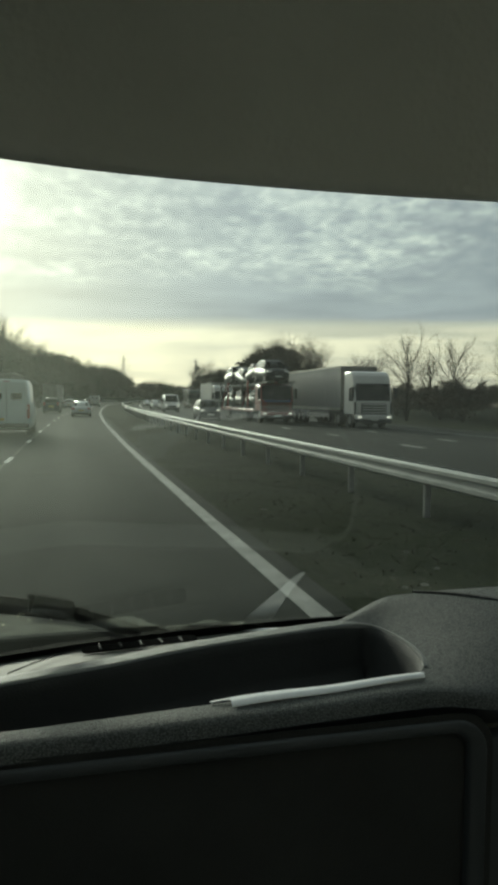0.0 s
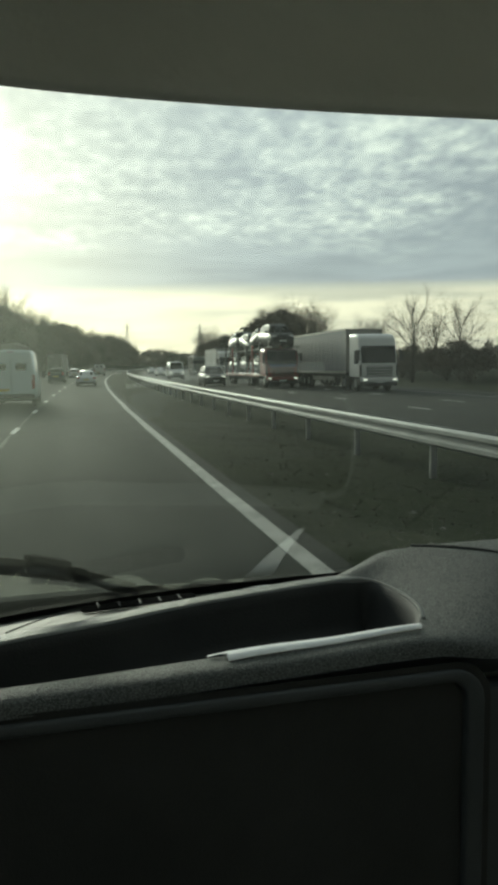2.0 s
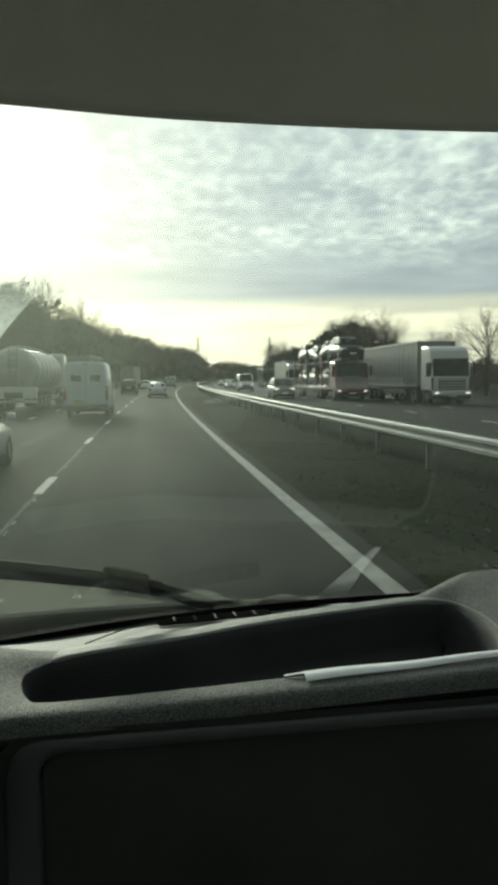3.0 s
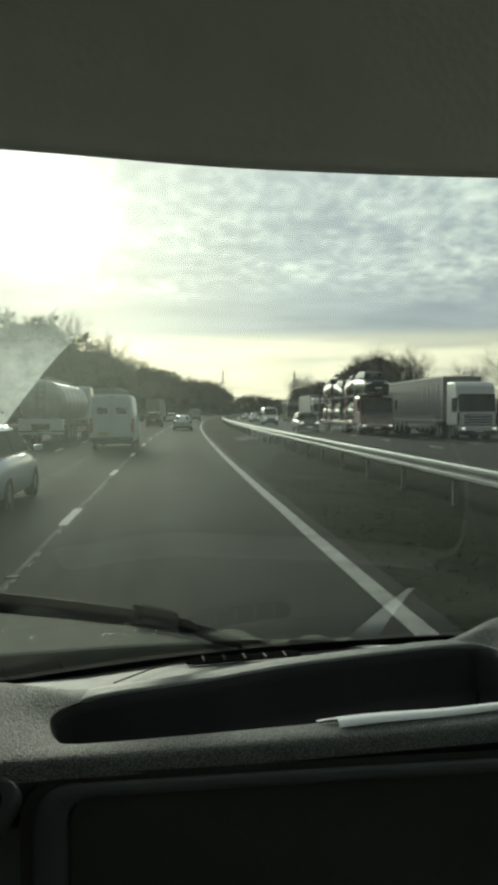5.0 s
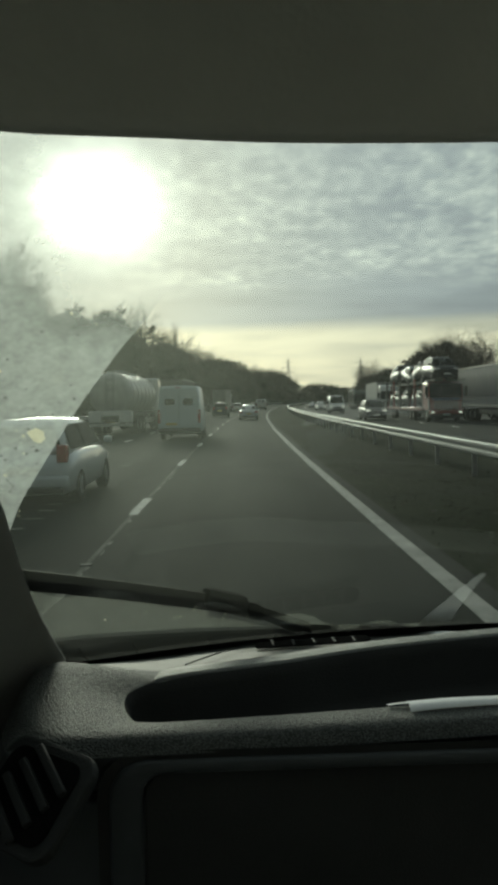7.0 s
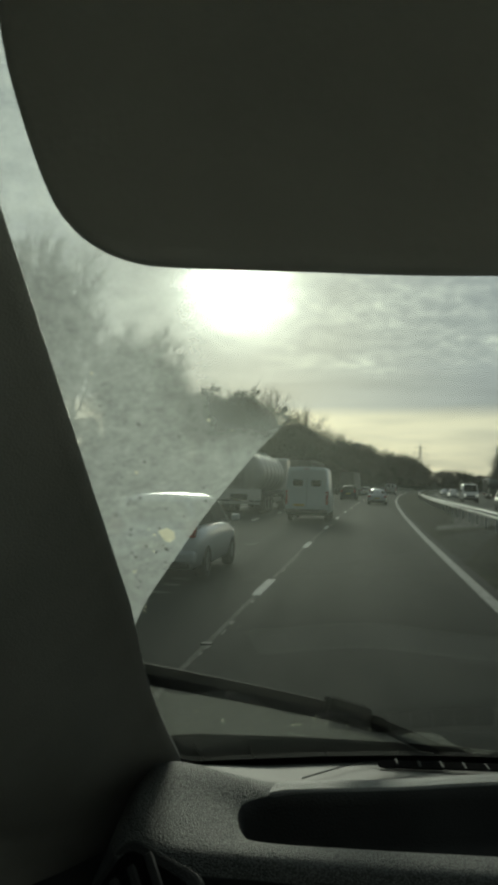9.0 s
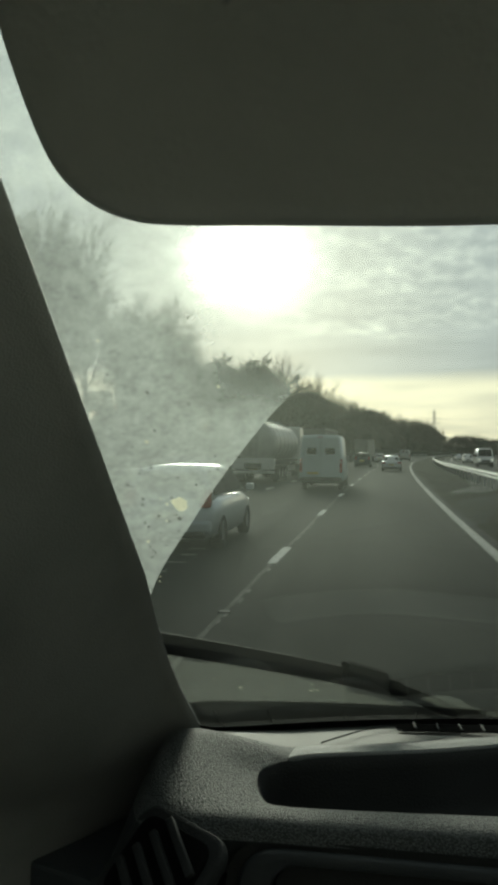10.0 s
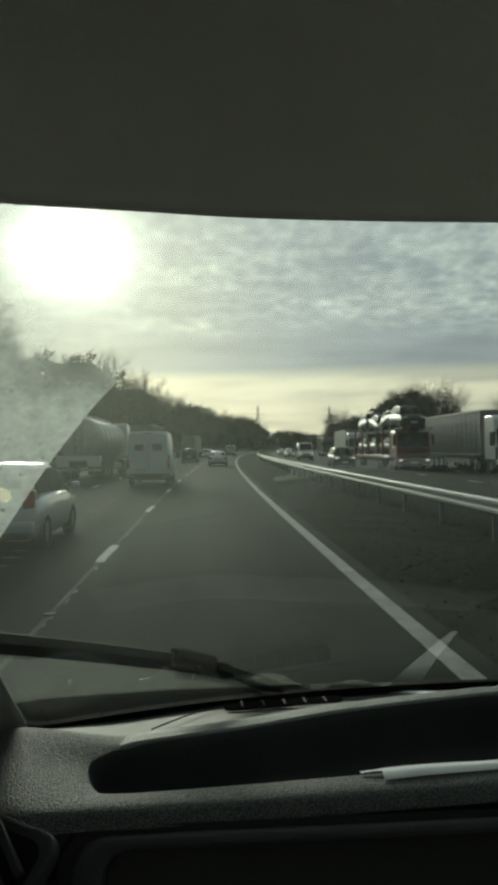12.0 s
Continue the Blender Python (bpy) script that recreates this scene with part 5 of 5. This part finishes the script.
    for s in (-1, 1):
        for ya, yb, fwd, aft in ((span[0], span[1], 0.0, -0.12), (span[2], span[3], 0.34, 0.0)):
            q = [(s * w * 0.905, ya + aft, belt + 0.02), (s * w * 0.905, yb + fwd, belt + 0.02), (s * half(top), yb, top), (s * half(top), ya, top)]
            part("side_window", a_patch(q if s > 0 else q[::-1], 0.015), "dark_glass", ob)
        wheel(ob, s * (w - 0.10), -h * 0.62, 0.31, 0.20)
        wheel(ob, s * (w - 0.10), h * 0.62, 0.31, 0.20)
        part("door_mirror", box(bmesh.new(), (s * (w + 0.07), y4 - 0.22, belt + 0.06), (0.17, 0.10, 0.13), 0.03), paint_name, ob)
        tail = part("tail_lamp", box(bmesh.new(), (s * w * 0.80, -h + 0.075, belt - (0.16 if saloon else 0.04)), (0.19 if not saloon else 0.30, 0.16, 0.30 if not saloon else 0.16), 0.03), "tail", ob, "red tail lamp")
        part("headlamp", box(bmesh.new(), (s * w * 0.68, h - 0.16, nose - 0.10), (0.36, 0.22, 0.13), 0.04), "head" if lit else "lens", ob, "lit headlamp" if lit else "clear headlamp")
    part("rear_bumper", box(bmesh.new(), (0, -h + 0.03, 0.44), (width * 0.93, 0.20, 0.22), 0.06), paint_name, ob)
    part("bumper_insert", box(bmesh.new(), (0, -h + 0.02, 0.31), (width * 0.80, 0.18, 0.12), 0.03), "black", ob)
    part("number_plate", box(bmesh.new(), (0, -h - (0.005 if saloon else -0.02), belt - 0.33), (0.52, 0.06, 0.11), 0.004), "plate", ob, "yellow rear plate with a plain bar")
    part("grille", box(bmesh.new(), (0, h - 0.06, nose - 0.16), (width * 0.42, 0.12, 0.12), 0.02), "black", ob)
    part("front_bumper", box(bmesh.new(), (0, h - 0.08, 0.36), (width * 0.84, 0.20, 0.22), 0.06), paint_name, ob)
    part("lower_intake", box(bmesh.new(), (0, h - 0.03, 0.34), (width * 0.55, 0.16, 0.10), 0.02), "black", ob)
    part("front_plate", box(bmesh.new(), (0, h + 0.015, 0.46), (0.52, 0.03, 0.11), 0.004), "plate_white", ob)
    part("underbody", box(bmesh.new(), (0, 0, 0.26), (width * 0.80, length * 0.86, 0.18), 0.03), "chassis", ob)
    return ob


def hatchback(paint_name, label, lit=False):
    return car("car", label, paint_name, 4.0, 1.72, 0.96, 1.50, [(-1.90, 1.0), (-1.66, 1.44), (-1.0, 1.51), (0.1, 1.50), (0.55, 1.40), (1.32, 0.93)], lit)


def saloon_car(paint_name, label, lit=False):
    return car("car", label, paint_name, 4.6, 1.80, 0.93, 1.42, [(-1.62, 0.97), (-0.98, 1.36), (-0.5, 1.43), (0.3, 1.42), (0.62, 1.34), (1.36, 0.90)], lit, saloon=True)


def tall_car(paint_name, label, lit=True):
    return car("car", label, paint_name, 4.5, 1.88, 1.10, 1.70, [(-2.05, 1.14), (-1.78, 1.62), (-0.9, 1.70), (0.25, 1.69), (0.66, 1.60), (1.28, 1.07)], lit)


def panel_van(label, height=2.55, length=5.6, lit=False, coat="white"):
    """A high-roofed panel van facing +y."""
    ob = thing("van", label, "van", "vans on the motorway")
    h, w = length / 2, 1.0
    bm = bmesh.new()
    rings = []
    for y, f, top, z0 in ((-h, 0.97, height - 0.07, 0.42), (-h + 0.06, 1.0, height, 0.36), (0, 1.0, height + 0.02, 0.34), (h - 2.0, 1.0, height - 0.02, 0.34), (h - 1.55, 0.98, height - 0.16, 0.34), (h - 0.82, 0.96, 1.32, 0.34), (h - 0.15, 0.88, 1.02, 0.34), (h, 0.78, 0.82, 0.40)):
        a = w * f
        t = a * (1 - 0.13 * (top - 1.0) / 1.5)
        rings.append([(-a * 0.93, y, z0), (-a, y, z0 + 0.15), (-a, y, min(1.15, top - 0.12)), (-t, y, top - 0.14), (-t * 0.90, y, top - 0.03), (0, y, top), (t * 0.90, y, top - 0.03), (t, y, top - 0.14), (a, y, min(1.15, top - 0.12)), (a, y, z0 + 0.15), (a * 0.93, y, z0)])
    part("body", skin(bm, rings), coat, ob, "", True)
    for s in (-1, 1):
        door = part("rear_door", a_patch([(s * 0.02 if s < 0 else 0.90, -h - 0.002, 0.62), (-0.90 if s < 0 else 0.02, -h - 0.002, 0.62), (-0.80 if s < 0 else 0.02, -h + 0.0, height - 0.16), (-0.02 if s < 0 else 0.80, -h, height - 0.16)], 0.012), coat, ob)
        c = s * 0.42
        part("window", prism(bmesh.new(), round_rect(0.46, 0.30, 0.08), 0.02, Matrix.Translation((c, -h - 0.008, 1.80)) @ FRONT), "dark_glass", door, "dark rear door window")
        part("hinge", box(bmesh.new(), (s * 0.90, -h - 0.02, 1.30), (0.06, 0.05, 0.10), 0.01), "white", door)
        part("hinge", box(bmesh.new(), (s * 0.88, -h - 0.02, 2.05), (0.06, 0.05, 0.10), 0.01), "white", door)
        part("tail_lamp", box(bmesh.new(), (s * 0.925, -h + 0.02, 1.12), (0.13, 0.12, 0.62), 0.03), "tail", ob, "tall red tail lamp")
        part("headlamp", box(bmesh.new(), (s * 0.72, h - 0.13, 0.92), (0.26, 0.30, 0.16), 0.05), "head" if lit else "lens", ob)
        part("door_mirror", box(bmesh.new(), (s * 1.14, h - 1.25, 1.42), (0.20, 0.12, 0.36), 0.04), "black", ob)
        q = [(s * 0.985, h - 2.05, 1.30), (s * 0.965, h - 1.02, 1.30), (s * 0.925, h - 1.55, 1.88), (s * 0.925, h - 2.05, 1.90)]
        part("side_window", a_patch(q if s > 0 else q[::-1], 0.012), "dark_glass", ob)
        wheel(ob, s * 0.86, -h * 0.58, 0.34, 0.22)
        wheel(ob, s * 0.86, h * 0.62, 0.34, 0.22)
    part("door_seam", box(bmesh.new(), (0, -h - 0.012, 1.45), (0.014, 0.012, 1.6), 0.002), "black", ob)
    part("windscreen", a_patch([(-0.82, h - 0.80, 1.36), (0.82, h - 0.80, 1.36), (0.76, h - 1.47, 2.20), (-0.76, h - 1.47, 2.20)], 0.02), "dark_glass", ob)
    part("rear_bumper", box(bmesh.new(), (0, -h - 0.03, 0.50), (1.92, 0.22, 0.20), 0.04), "black", ob, "black plastic rear bumper")
    part("number_plate", box(bmesh.new(), (-0.36, -h - 0.03, 0.78), (0.52, 0.03, 0.11), 0.004), "plate", ob, "yellow plate with a plain bar")
    part("brake_lamp", box(bmesh.new(), (0, -h + 0.01, height - 0.10), (0.30, 0.06, 0.04), 0.01), "tail", ob)
    part("grille", box(bmesh.new(), (0, h - 0.06, 0.78), (1.0, 0.16, 0.22), 0.04), "black", ob)
    part("front_bumper", box(bmesh.new(), (0, h - 0.06, 0.48), (1.75, 0.26, 0.26), 0.06), "black", ob)
    part("underbody", box(bmesh.new(), (0, 0, 0.36), (1.7, length * 0.9, 0.16), 0.03), "chassis", ob)
    return ob


def tractor(ob, paint_name, y, tall=3.45, lit=True, band=None):
    """A lorry's cab under the thing ob, its face at y, looking to +y."""
    prof = [(-0.02, 0.90), (0.03, 1.30), (0.02, 1.72), (-0.07, 2.20), (-0.20, 2.76), (-0.34, tall - 0.30), (-0.55, tall - 0.10), (-0.92, tall), (-2.1, tall), (-2.2, tall - 0.1), (-2.2, 0.90)]

    def sweep(x):
        """How far the face falls back towards its sides."""
        return 0.24 * abs(x / 1.24) ** 4

    def face(z):
        for (a0, z0), (a1, z1) in zip(prof, prof[1:]):
            if z0 <= z <= z1:
                return y + a0 + (a1 - a0) * (z - z0) / (z1 - z0)
        return y - 0.42
    rings = []
    for x in (-1.24, -1.21, -1.1, -0.75, -0.3, 0.3, 0.75, 1.1, 1.21, 1.24):
        inner = 0.10 if abs(x) > 1.23 else 0.03 if abs(x) > 1.2 else 0.0
        rings.append([(x, y + a - (sweep(x) if a > -1 else -inner), z - (inner if z > 2.8 else 0)) for a, z in prof])
    cab = part("cab", skin(bmesh.new(), rings), paint_name, ob, "", False)
    brow = min(2.74, tall - 0.20)
    rows = []
    for off in (0.016, -0.01):
        for z in (1.74, 1.95, 2.2, 2.4, 2.6, brow)[::1 if off > 0 else -1]:
            rows.append([(x, face(z) + off - sweep(x), z) for x in (-1.15, -1.0, -0.75, -0.3, 0.3, 0.75, 1.0, 1.15)])
    part("windscreen", skin(bmesh.new(), rows + [rows[0]], False, False), "cab_glass", cab, "dark lorry windscreen", True)
    for s in (-1, 1):
        part("wiper", tube(bmesh.new(), (s * 0.75 - 0.3, face(1.80) + 0.02, 1.80), (s * 0.75 - 0.05, face(2.25) + 0.02, 2.25), 0.016, 0.016, 5), "black", cab)
        part("corner_vane", box(bmesh.new(), (s * 1.20, y - 0.20, 1.30), (0.10, 0.20, 0.72), 0.03), "black", cab)
    rows = []
    for dz, off in ((0.02, 0.02), (-0.03, 0.20), (0.05, 0.22), (0.10, 0.02)):
        rows.append([(x, face(brow) + off - sweep(x), brow + dz) for x in (-1.14, -0.9, -0.45, 0, 0.45, 0.9, 1.14)])
    part("sun_shield", skin(bmesh.new(), rows, False, False), "black", cab)
    grille = part("grille", box(bmesh.new(), (0, y + 0.0, 1.26), (1.70, 0.10, 0.66), 0.05), "black", cab)
    for k in range(4):
        part("slat", box(bmesh.new(), (0, y + 0.05, 1.01 + 0.165 * k), (1.62, 0.05, 0.062), 0.015), paint_name, grille)
    if band:
        part("colour_band", box(bmesh.new(), (0, y + 0.02, 1.66), (2.0, 0.06, 0.14), 0.02), band, cab)
    bumper = part("bumper", box(bmesh.new(), (0, y - 0.10, 0.72), (2.44, 0.42, 0.30), 0.09), paint_name, cab)
    part("lower_bumper", box(bmesh.new(), (0, y - 0.10, 0.44), (2.34, 0.40, 0.28), 0.07), "black", bumper)
    for s in (-1, 1):
        part("headlamp", box(bmesh.new(), (s * 0.98, y + 0.075, 0.72), (0.26, 0.10, 0.11), 0.03), "head" if lit else "lens", bumper, "lit headlamp" if lit else "")
        part("mirror", box(bmesh.new(), (s * 1.42, y - 0.06, 2.25), (0.20, 0.14, 0.70), 0.05), "black", cab)
        part("mirror_arm", tube(bmesh.new(), (s * 1.20, y - 0.22, 2.5), (s * 1.40, y - 0.06, 2.5), 0.03), "black", cab)
        q = [(s * 1.243, y - 1.20, 1.72), (s * 1.243, y - 0.36, 1.72), (s * 1.243, y - 0.52, 2.55), (s * 1.243, y - 1.20, 2.58)]
        part("side_window", a_patch(q if s > 0 else q[::-1], 0.012), "cab_glass", cab)
        wheel(ob, s * 1.02, y - 1.25, 0.50, 0.30)
        part("step", box(bmesh.new(), (s * 1.18, y - 0.42, 0.62), (0.10, 0.46, 0.5), 0.03), "black", cab)
    part("plate", box(bmesh.new(), (0, y + 0.115, 0.56), (0.52, 0.03, 0.11), 0.004), "plate_white", bumper)
    return cab


def lorry(label, paint_name, box_mat, length=13.2, body="curtain", cab_tall=3.5, lit=True, group="lorries on the motorway"):
    """An articulated lorry facing +y, base at its middle."""
    ob = thing("lorry", label, "lorry", group)
    h = length / 2 + 1.4
    tractor(ob, paint_name, h, cab_tall, lit)
    y0, y1 = -h, h - 2.75
    mid, span = (y0 + y1) / 2, y1 - y0
    if body == "curtain":
        bm = bmesh.new()
        n = 40
        rings = []
        for k in range(n + 1):
            y = y0 + span * k / n
            b = 1.245 + 0.012 * math.sin(k * 2.1)
            rings.append([(-b, y, 1.15), (-b - 0.006, y, 2.4), (-b, y, 3.92), (-1.15, y, 4.02), (1.15, y, 4.02), (b, y, 3.92), (b + 0.006, y, 2.4), (b, y, 1.15)])
        part("curtain_body", skin(bm, rings), box_mat, ob)
        for s in (-1, 1):
            part("top_rail", box(bmesh.new(), (s * 1.25, mid, 3.97), (0.07, span, 0.12), 0.015), "alloy", ob)
            part("side_rail", box(bmesh.new(), (s * 1.25, mid, 1.16), (0.07, span, 0.16), 0.015), "alloy", ob)
            door = part("rear_door", box(bmesh.new(), (s * 0.62, y0 - 0.02, 2.58), (1.2, 0.06, 2.75), 0.015), "alloy" if box_mat != "white" else "white", ob)
            part("lock_bar", tube(bmesh.new(), (s * 0.25, y0 - 0.08, 1.25), (s * 0.25, y0 - 0.08, 3.9), 0.022), "galv", door)
            part("lock_bar", tube(bmesh.new(), (s * 0.85, y0 - 0.08, 1.25), (s * 0.85, y0 - 0.08, 3.9), 0.022), "galv", door)
        part("headboard", box(bmesh.new(), (0, y1 + 0.03, 2.58), (2.50, 0.06, 2.86), 0.02), "alloy", ob)
    elif body == "tipper":
        bm = bmesh.new()
        skin(bm, [[(-1.22, y0 + 0.35, 1.25), (-1.25, y0, 3.35), (1.25, y0, 3.35), (1.22, y0 + 0.35, 1.25)], [(-1.22, y1, 1.25), (-1.25, y1, 3.35), (1.25, y1, 3.35), (1.22, y1, 1.25)]])
        hopper = part("hopper", bm, box_mat, ob)
        count = 12
        for k in range(count):
            y = y0 + 0.45 + (span - 0.6) * k / (count - 1)
            for s in (-1, 1):
                part("rib", box(bmesh.new(), (s * 1.27, y, 2.3), (0.07, 0.10, 2.1), 0.012), box_mat, hopper)
        for s in (-1, 1):
            part("top_rail", box(bmesh.new(), (s * 1.26, mid, 3.36), (0.12, span, 0.14), 0.02), box_mat, hopper)
        part("sheet_roll", tube(bmesh.new(), (0.9, y0, 3.48), (0.9, y1, 3.48), 0.10), "tarp", ob)
    elif body == "tank":
        bm = bmesh.new()
        rings = []
        for k, (y, r) in enumerate([(y0, 0.55), (y0 + 0.06, 0.92), (y0 + 0.18, 1.14), (y0 + 0.35, 1.20)] + [(y0 + 0.35 + (span - 0.7) * i / 8, 1.20) for i in range(1, 9)] + [(y1 - 0.18, 1.14), (y1 - 0.06, 0.92), (y1, 0.55)]):
            rings.append([(r * 1.02 * math.cos(a), y, 2.30 + r * math.sin(a)) for a in [q * 2 * math.pi / 28 for q in range(28)]])
        tank = part("tank", skin(bm, rings), box_mat, ob, "dull steel tank barrel", True)
        for k in range(7):
            y = y0 + 0.5 + (span - 1.0) * k / 6
            hoop = bmesh.new()
            skin(hoop, [[((1.235 + d) * 1.02 * math.cos(a), y + e, 2.30 + (1.235 + d) * math.sin(a)) for a in [q * 2 * math.pi / 28 for q in range(28)]] for d, e in ((-0.03, -0.05), (0, -0.05), (0, 0.05), (-0.03, 0.05))], True, False)
            part("hoop", hoop, box_mat, tank)
        part("walkway", box(bmesh.new(), (0, mid, 3.56), (0.50, span * 0.9, 0.06), 0.01), "galv", tank)
        for k in range(3):
            part("manhole", tube(bmesh.new(), (0, y0 + span * (0.25 + 0.25 * k), 3.52), (0, y0 + span * (0.25 + 0.25 * k), 3.72), 0.26, 0.24, 14), "galv", tank)
        ladder = part("ladder", tube(bmesh.new(), (-0.2, y0 - 0.10, 0.9), (-0.2, y0 - 0.02, 3.45), 0.025), "galv", ob)
        part("ladder_rail", tube(bmesh.new(), (0.2, y0 - 0.10, 0.9), (0.2, y0 - 0.02, 3.45), 0.025), "galv", ladder)
        for k in range(8):
            part("rung", tube(bmesh.new(), (-0.2, y0 - 0.09, 1.0 + 0.3 * k), (0.2, y0 - 0.09, 1.0 + 0.3 * k), 0.018), "galv", ladder)
        part("bund", box(bmesh.new(), (0, mid, 1.16), (2.3, span, 0.22), 0.03), "chassis", ob)
        part("rear_cabinet", box(bmesh.new(), (0, y0 + 0.05, 1.06), (2.40, 0.34, 0.62), 0.04), "white", ob)
    part("chassis", box(bmesh.new(), (0, mid + 0.6, 0.95), (0.95, span + 1.6, 0.32), 0.03), "chassis", ob)
    for s in (-1, 1):
        for k in range(3):
            wheel(ob, s * 1.02, y0 + 1.9 + 1.25 * k, 0.50, 0.38)
        wheel(ob, s * 1.0, y1 - 0.55, 0.50, 0.42)
        part("side_guard", box(bmesh.new(), (s * 1.20, mid + 1.4, 0.72), (0.04, span * 0.36, 0.30), 0.01), "alloy", ob)
        part("tail_lamp", box(bmesh.new(), (s * 0.95, y0 - 0.06, 0.86), (0.50, 0.08, 0.14), 0.02), "tail", ob)
        part("mudflap", box(bmesh.new(), (s * 1.0, y0 + 1.2, 0.48), (0.46, 0.02, 0.60), 0.006), "black", ob)
    part("rear_bumper", box(bmesh.new(), (0, y0 - 0.02, 0.60), (2.4, 0.12, 0.14), 0.02), "white", ob, "white under-run bar")
    part("number_plate", box(bmesh.new(), (0, y0 - 0.10, 0.80), (0.52, 0.03, 0.11), 0.004), "plate", ob)
    return ob


def transporter(label):
    """A two-deck car transporter facing +y; the cars on it are things of their own."""
    ob = thing("car_transporter", label, "lorry", "lorries on the motorway")
    h = 9.0
    tractor(ob, "red", h, 2.92, True, "blue_band")
    for s in (-1, 1):
        for y in (h - 2.4, h - 5.2, h - 7.6, h - 11.2, -h + 4.0, -h + 0.4):
            part("post", box(bmesh.new(), (s * 1.18, y, 2.05), (0.14, 0.26, 2.5), 0.02), "red" if y in (h - 5.2, -h + 4.0) else "deck_steel", ob, "painted deck post")
        part("lower_rail", box(bmesh.new(), (s * 1.16, -1.4, 0.92), (0.16, 15.2, 0.22), 0.03), "red", ob)
        part("upper_rail", box(bmesh.new(), (s * 1.12, -1.4, 2.92), (0.12, 15.0, 0.14), 0.02), "deck_steel", ob)
        for y in (h - 6.4, -h + 2.0):
            part("brace", tube(bmesh.new(), (s * 1.17, y - 1.1, 1.0), (s * 1.17, y + 1.1, 2.9), 0.06), "red", ob)
        for k in range(2):
            wheel(ob, s * 1.02, h - 5.8 - 1.2 * k, 0.46, 0.36)
            wheel(ob, s * 1.02, -h + 3.0 + 1.1 * k, 0.42, 0.36)
        for k in range(2):
            part("ramp", box(bmesh.new(), (s * 0.68, 2.6 - 8.4 * k, 2.98), (0.52, 7.8, 0.06), 0.01), "deck_steel", ob)
            part("ramp", box(bmesh.new(), (s * 0.68, -0.2 - 5.4 * k, 1.05), (0.52, 5.2, 0.06), 0.01), "deck_steel", ob)
        part("head_rail", box(bmesh.new(), (s * 1.0, h - 0.6, 3.04), (0.12, 3.2, 0.12), 0.02), "deck_steel", ob)
    for k, z in enumerate((3.02, 0.98)):
        for y in (6.2, 2.0, -2.4, -6.6):
            part("cross_beam", box(bmesh.new(), (0, y, z - 0.10), (2.3, 0.14, 0.12), 0.02), "chassis", ob)
    part("chassis", box(bmesh.new(), (0, -1.0, 0.74), (0.9, 15.0, 0.28), 0.03), "chassis", ob)
    return ob


def put(ob, s, lateral, oncoming=False, z=0.0):
    p = along(s, lateral, z)
    ob.matrix_basis = pose(p.x, p.y, p.z, 0, 0, -heading(s) + (180 if oncoming else 0))
    return ob


def traffic():
    put(hatchback("pale_blue", "pale silver-blue hatchback with dark windows in the middle lane"), 14.6, -3.65)
    put(panel_van("bluish white high-roofed panel van seen from its rear doors", 2.55, 5.6, False, "van_white"), 37.0, -2.8)
    saloon = put(saloon_car("silver", "silver saloon car ahead in the outer lane"), 72.0, 0.2)
    put(tall_car("charcoal", "dark grey family car in the middle lane", False), 88.0, -3.4)
    put(hatchback("white", "small white hatchback far ahead in traffic"), 128.0, -3.4)
    put(panel_van("white panel van far ahead in the outer lane", 2.2, 5.0), 150.0, 0.1)
    put(saloon_car("charcoal", "dark saloon car far ahead in traffic"), 185.0, -3.4)
    put(lorry("tanker lorry with a dull steel barrel in the slow lane", "white", "steel_tank", 10.5, "tank"), 47.5, -7.15)
    put(lorry("articulated lorry with brown curtain sides", "dark_green", "brown_tarp", 12.6), 78.0, -7.2)
    put(lorry("articulated lorry with a pale box trailer far ahead", "white", "alloy", 12.6), 142.0, -7.1)
    # the oncoming carriageway
    tp = put(transporter("red-cabbed car transporter with two laden decks"), 62.0, 14.7, True)
    kinds = [saloon_car("dark_green", "dark green car carried on the transporter"), tall_car("charcoal", "black car carried on the transporter", False), hatchback("charcoal", "dark hatchback carried on the transporter")]
    spots = [(7.0, 3.10, -2, 1), (3.0, 3.22, 9, 2), (-1.3, 3.02, -8, 0), (-6.2, 3.12, 5, 1), (3.6, 1.09, 0, 0), (-1.6, 1.09, 0, 2), (-6.4, 1.09, 0, 0)]
    used = set()
    for y, z, tilt, k in spots:
        m = tp.matrix_basis @ pose(0, y, z, tilt, 0, 0)
        if k in used:
            ob = copy_thing(kinds[k], m)
        else:
            used.add(k)
            ob = kinds[k]
            ob.matrix_basis = m
        ob["group"] = "cars on the transporter"
    put(panel_van("white panel van oncoming with its headlamps lit", 2.3, 4.9, True), 96.0, 11.0, True)
    put(tall_car("charcoal", "dark oncoming family car with lit headlamps"), 63.0, 10.9, True)
    put(lorry("dark green tipper lorry with a grimy alloy hopper", "dark_green", "alloy", 8.6, "tipper", 3.3), 134.0, 18.2, True)
    put(lorry("white-cabbed lorry with dark grey curtain sides", "white", "tarp", 13.0, "curtain", 3.6), 51.0, 18.4, True)
    put(lorry("oncoming lorry with a white box trailer", "white", "white", 12.0, "curtain", 3.6), 104.0, 18.2, True)
    put(hatchback("white", "white oncoming hatchback far off", True), 128.0, 11.0, True)
    put(saloon_car("silver", "silver oncoming saloon far off", True), 172.0, 11.0, True)


traffic()
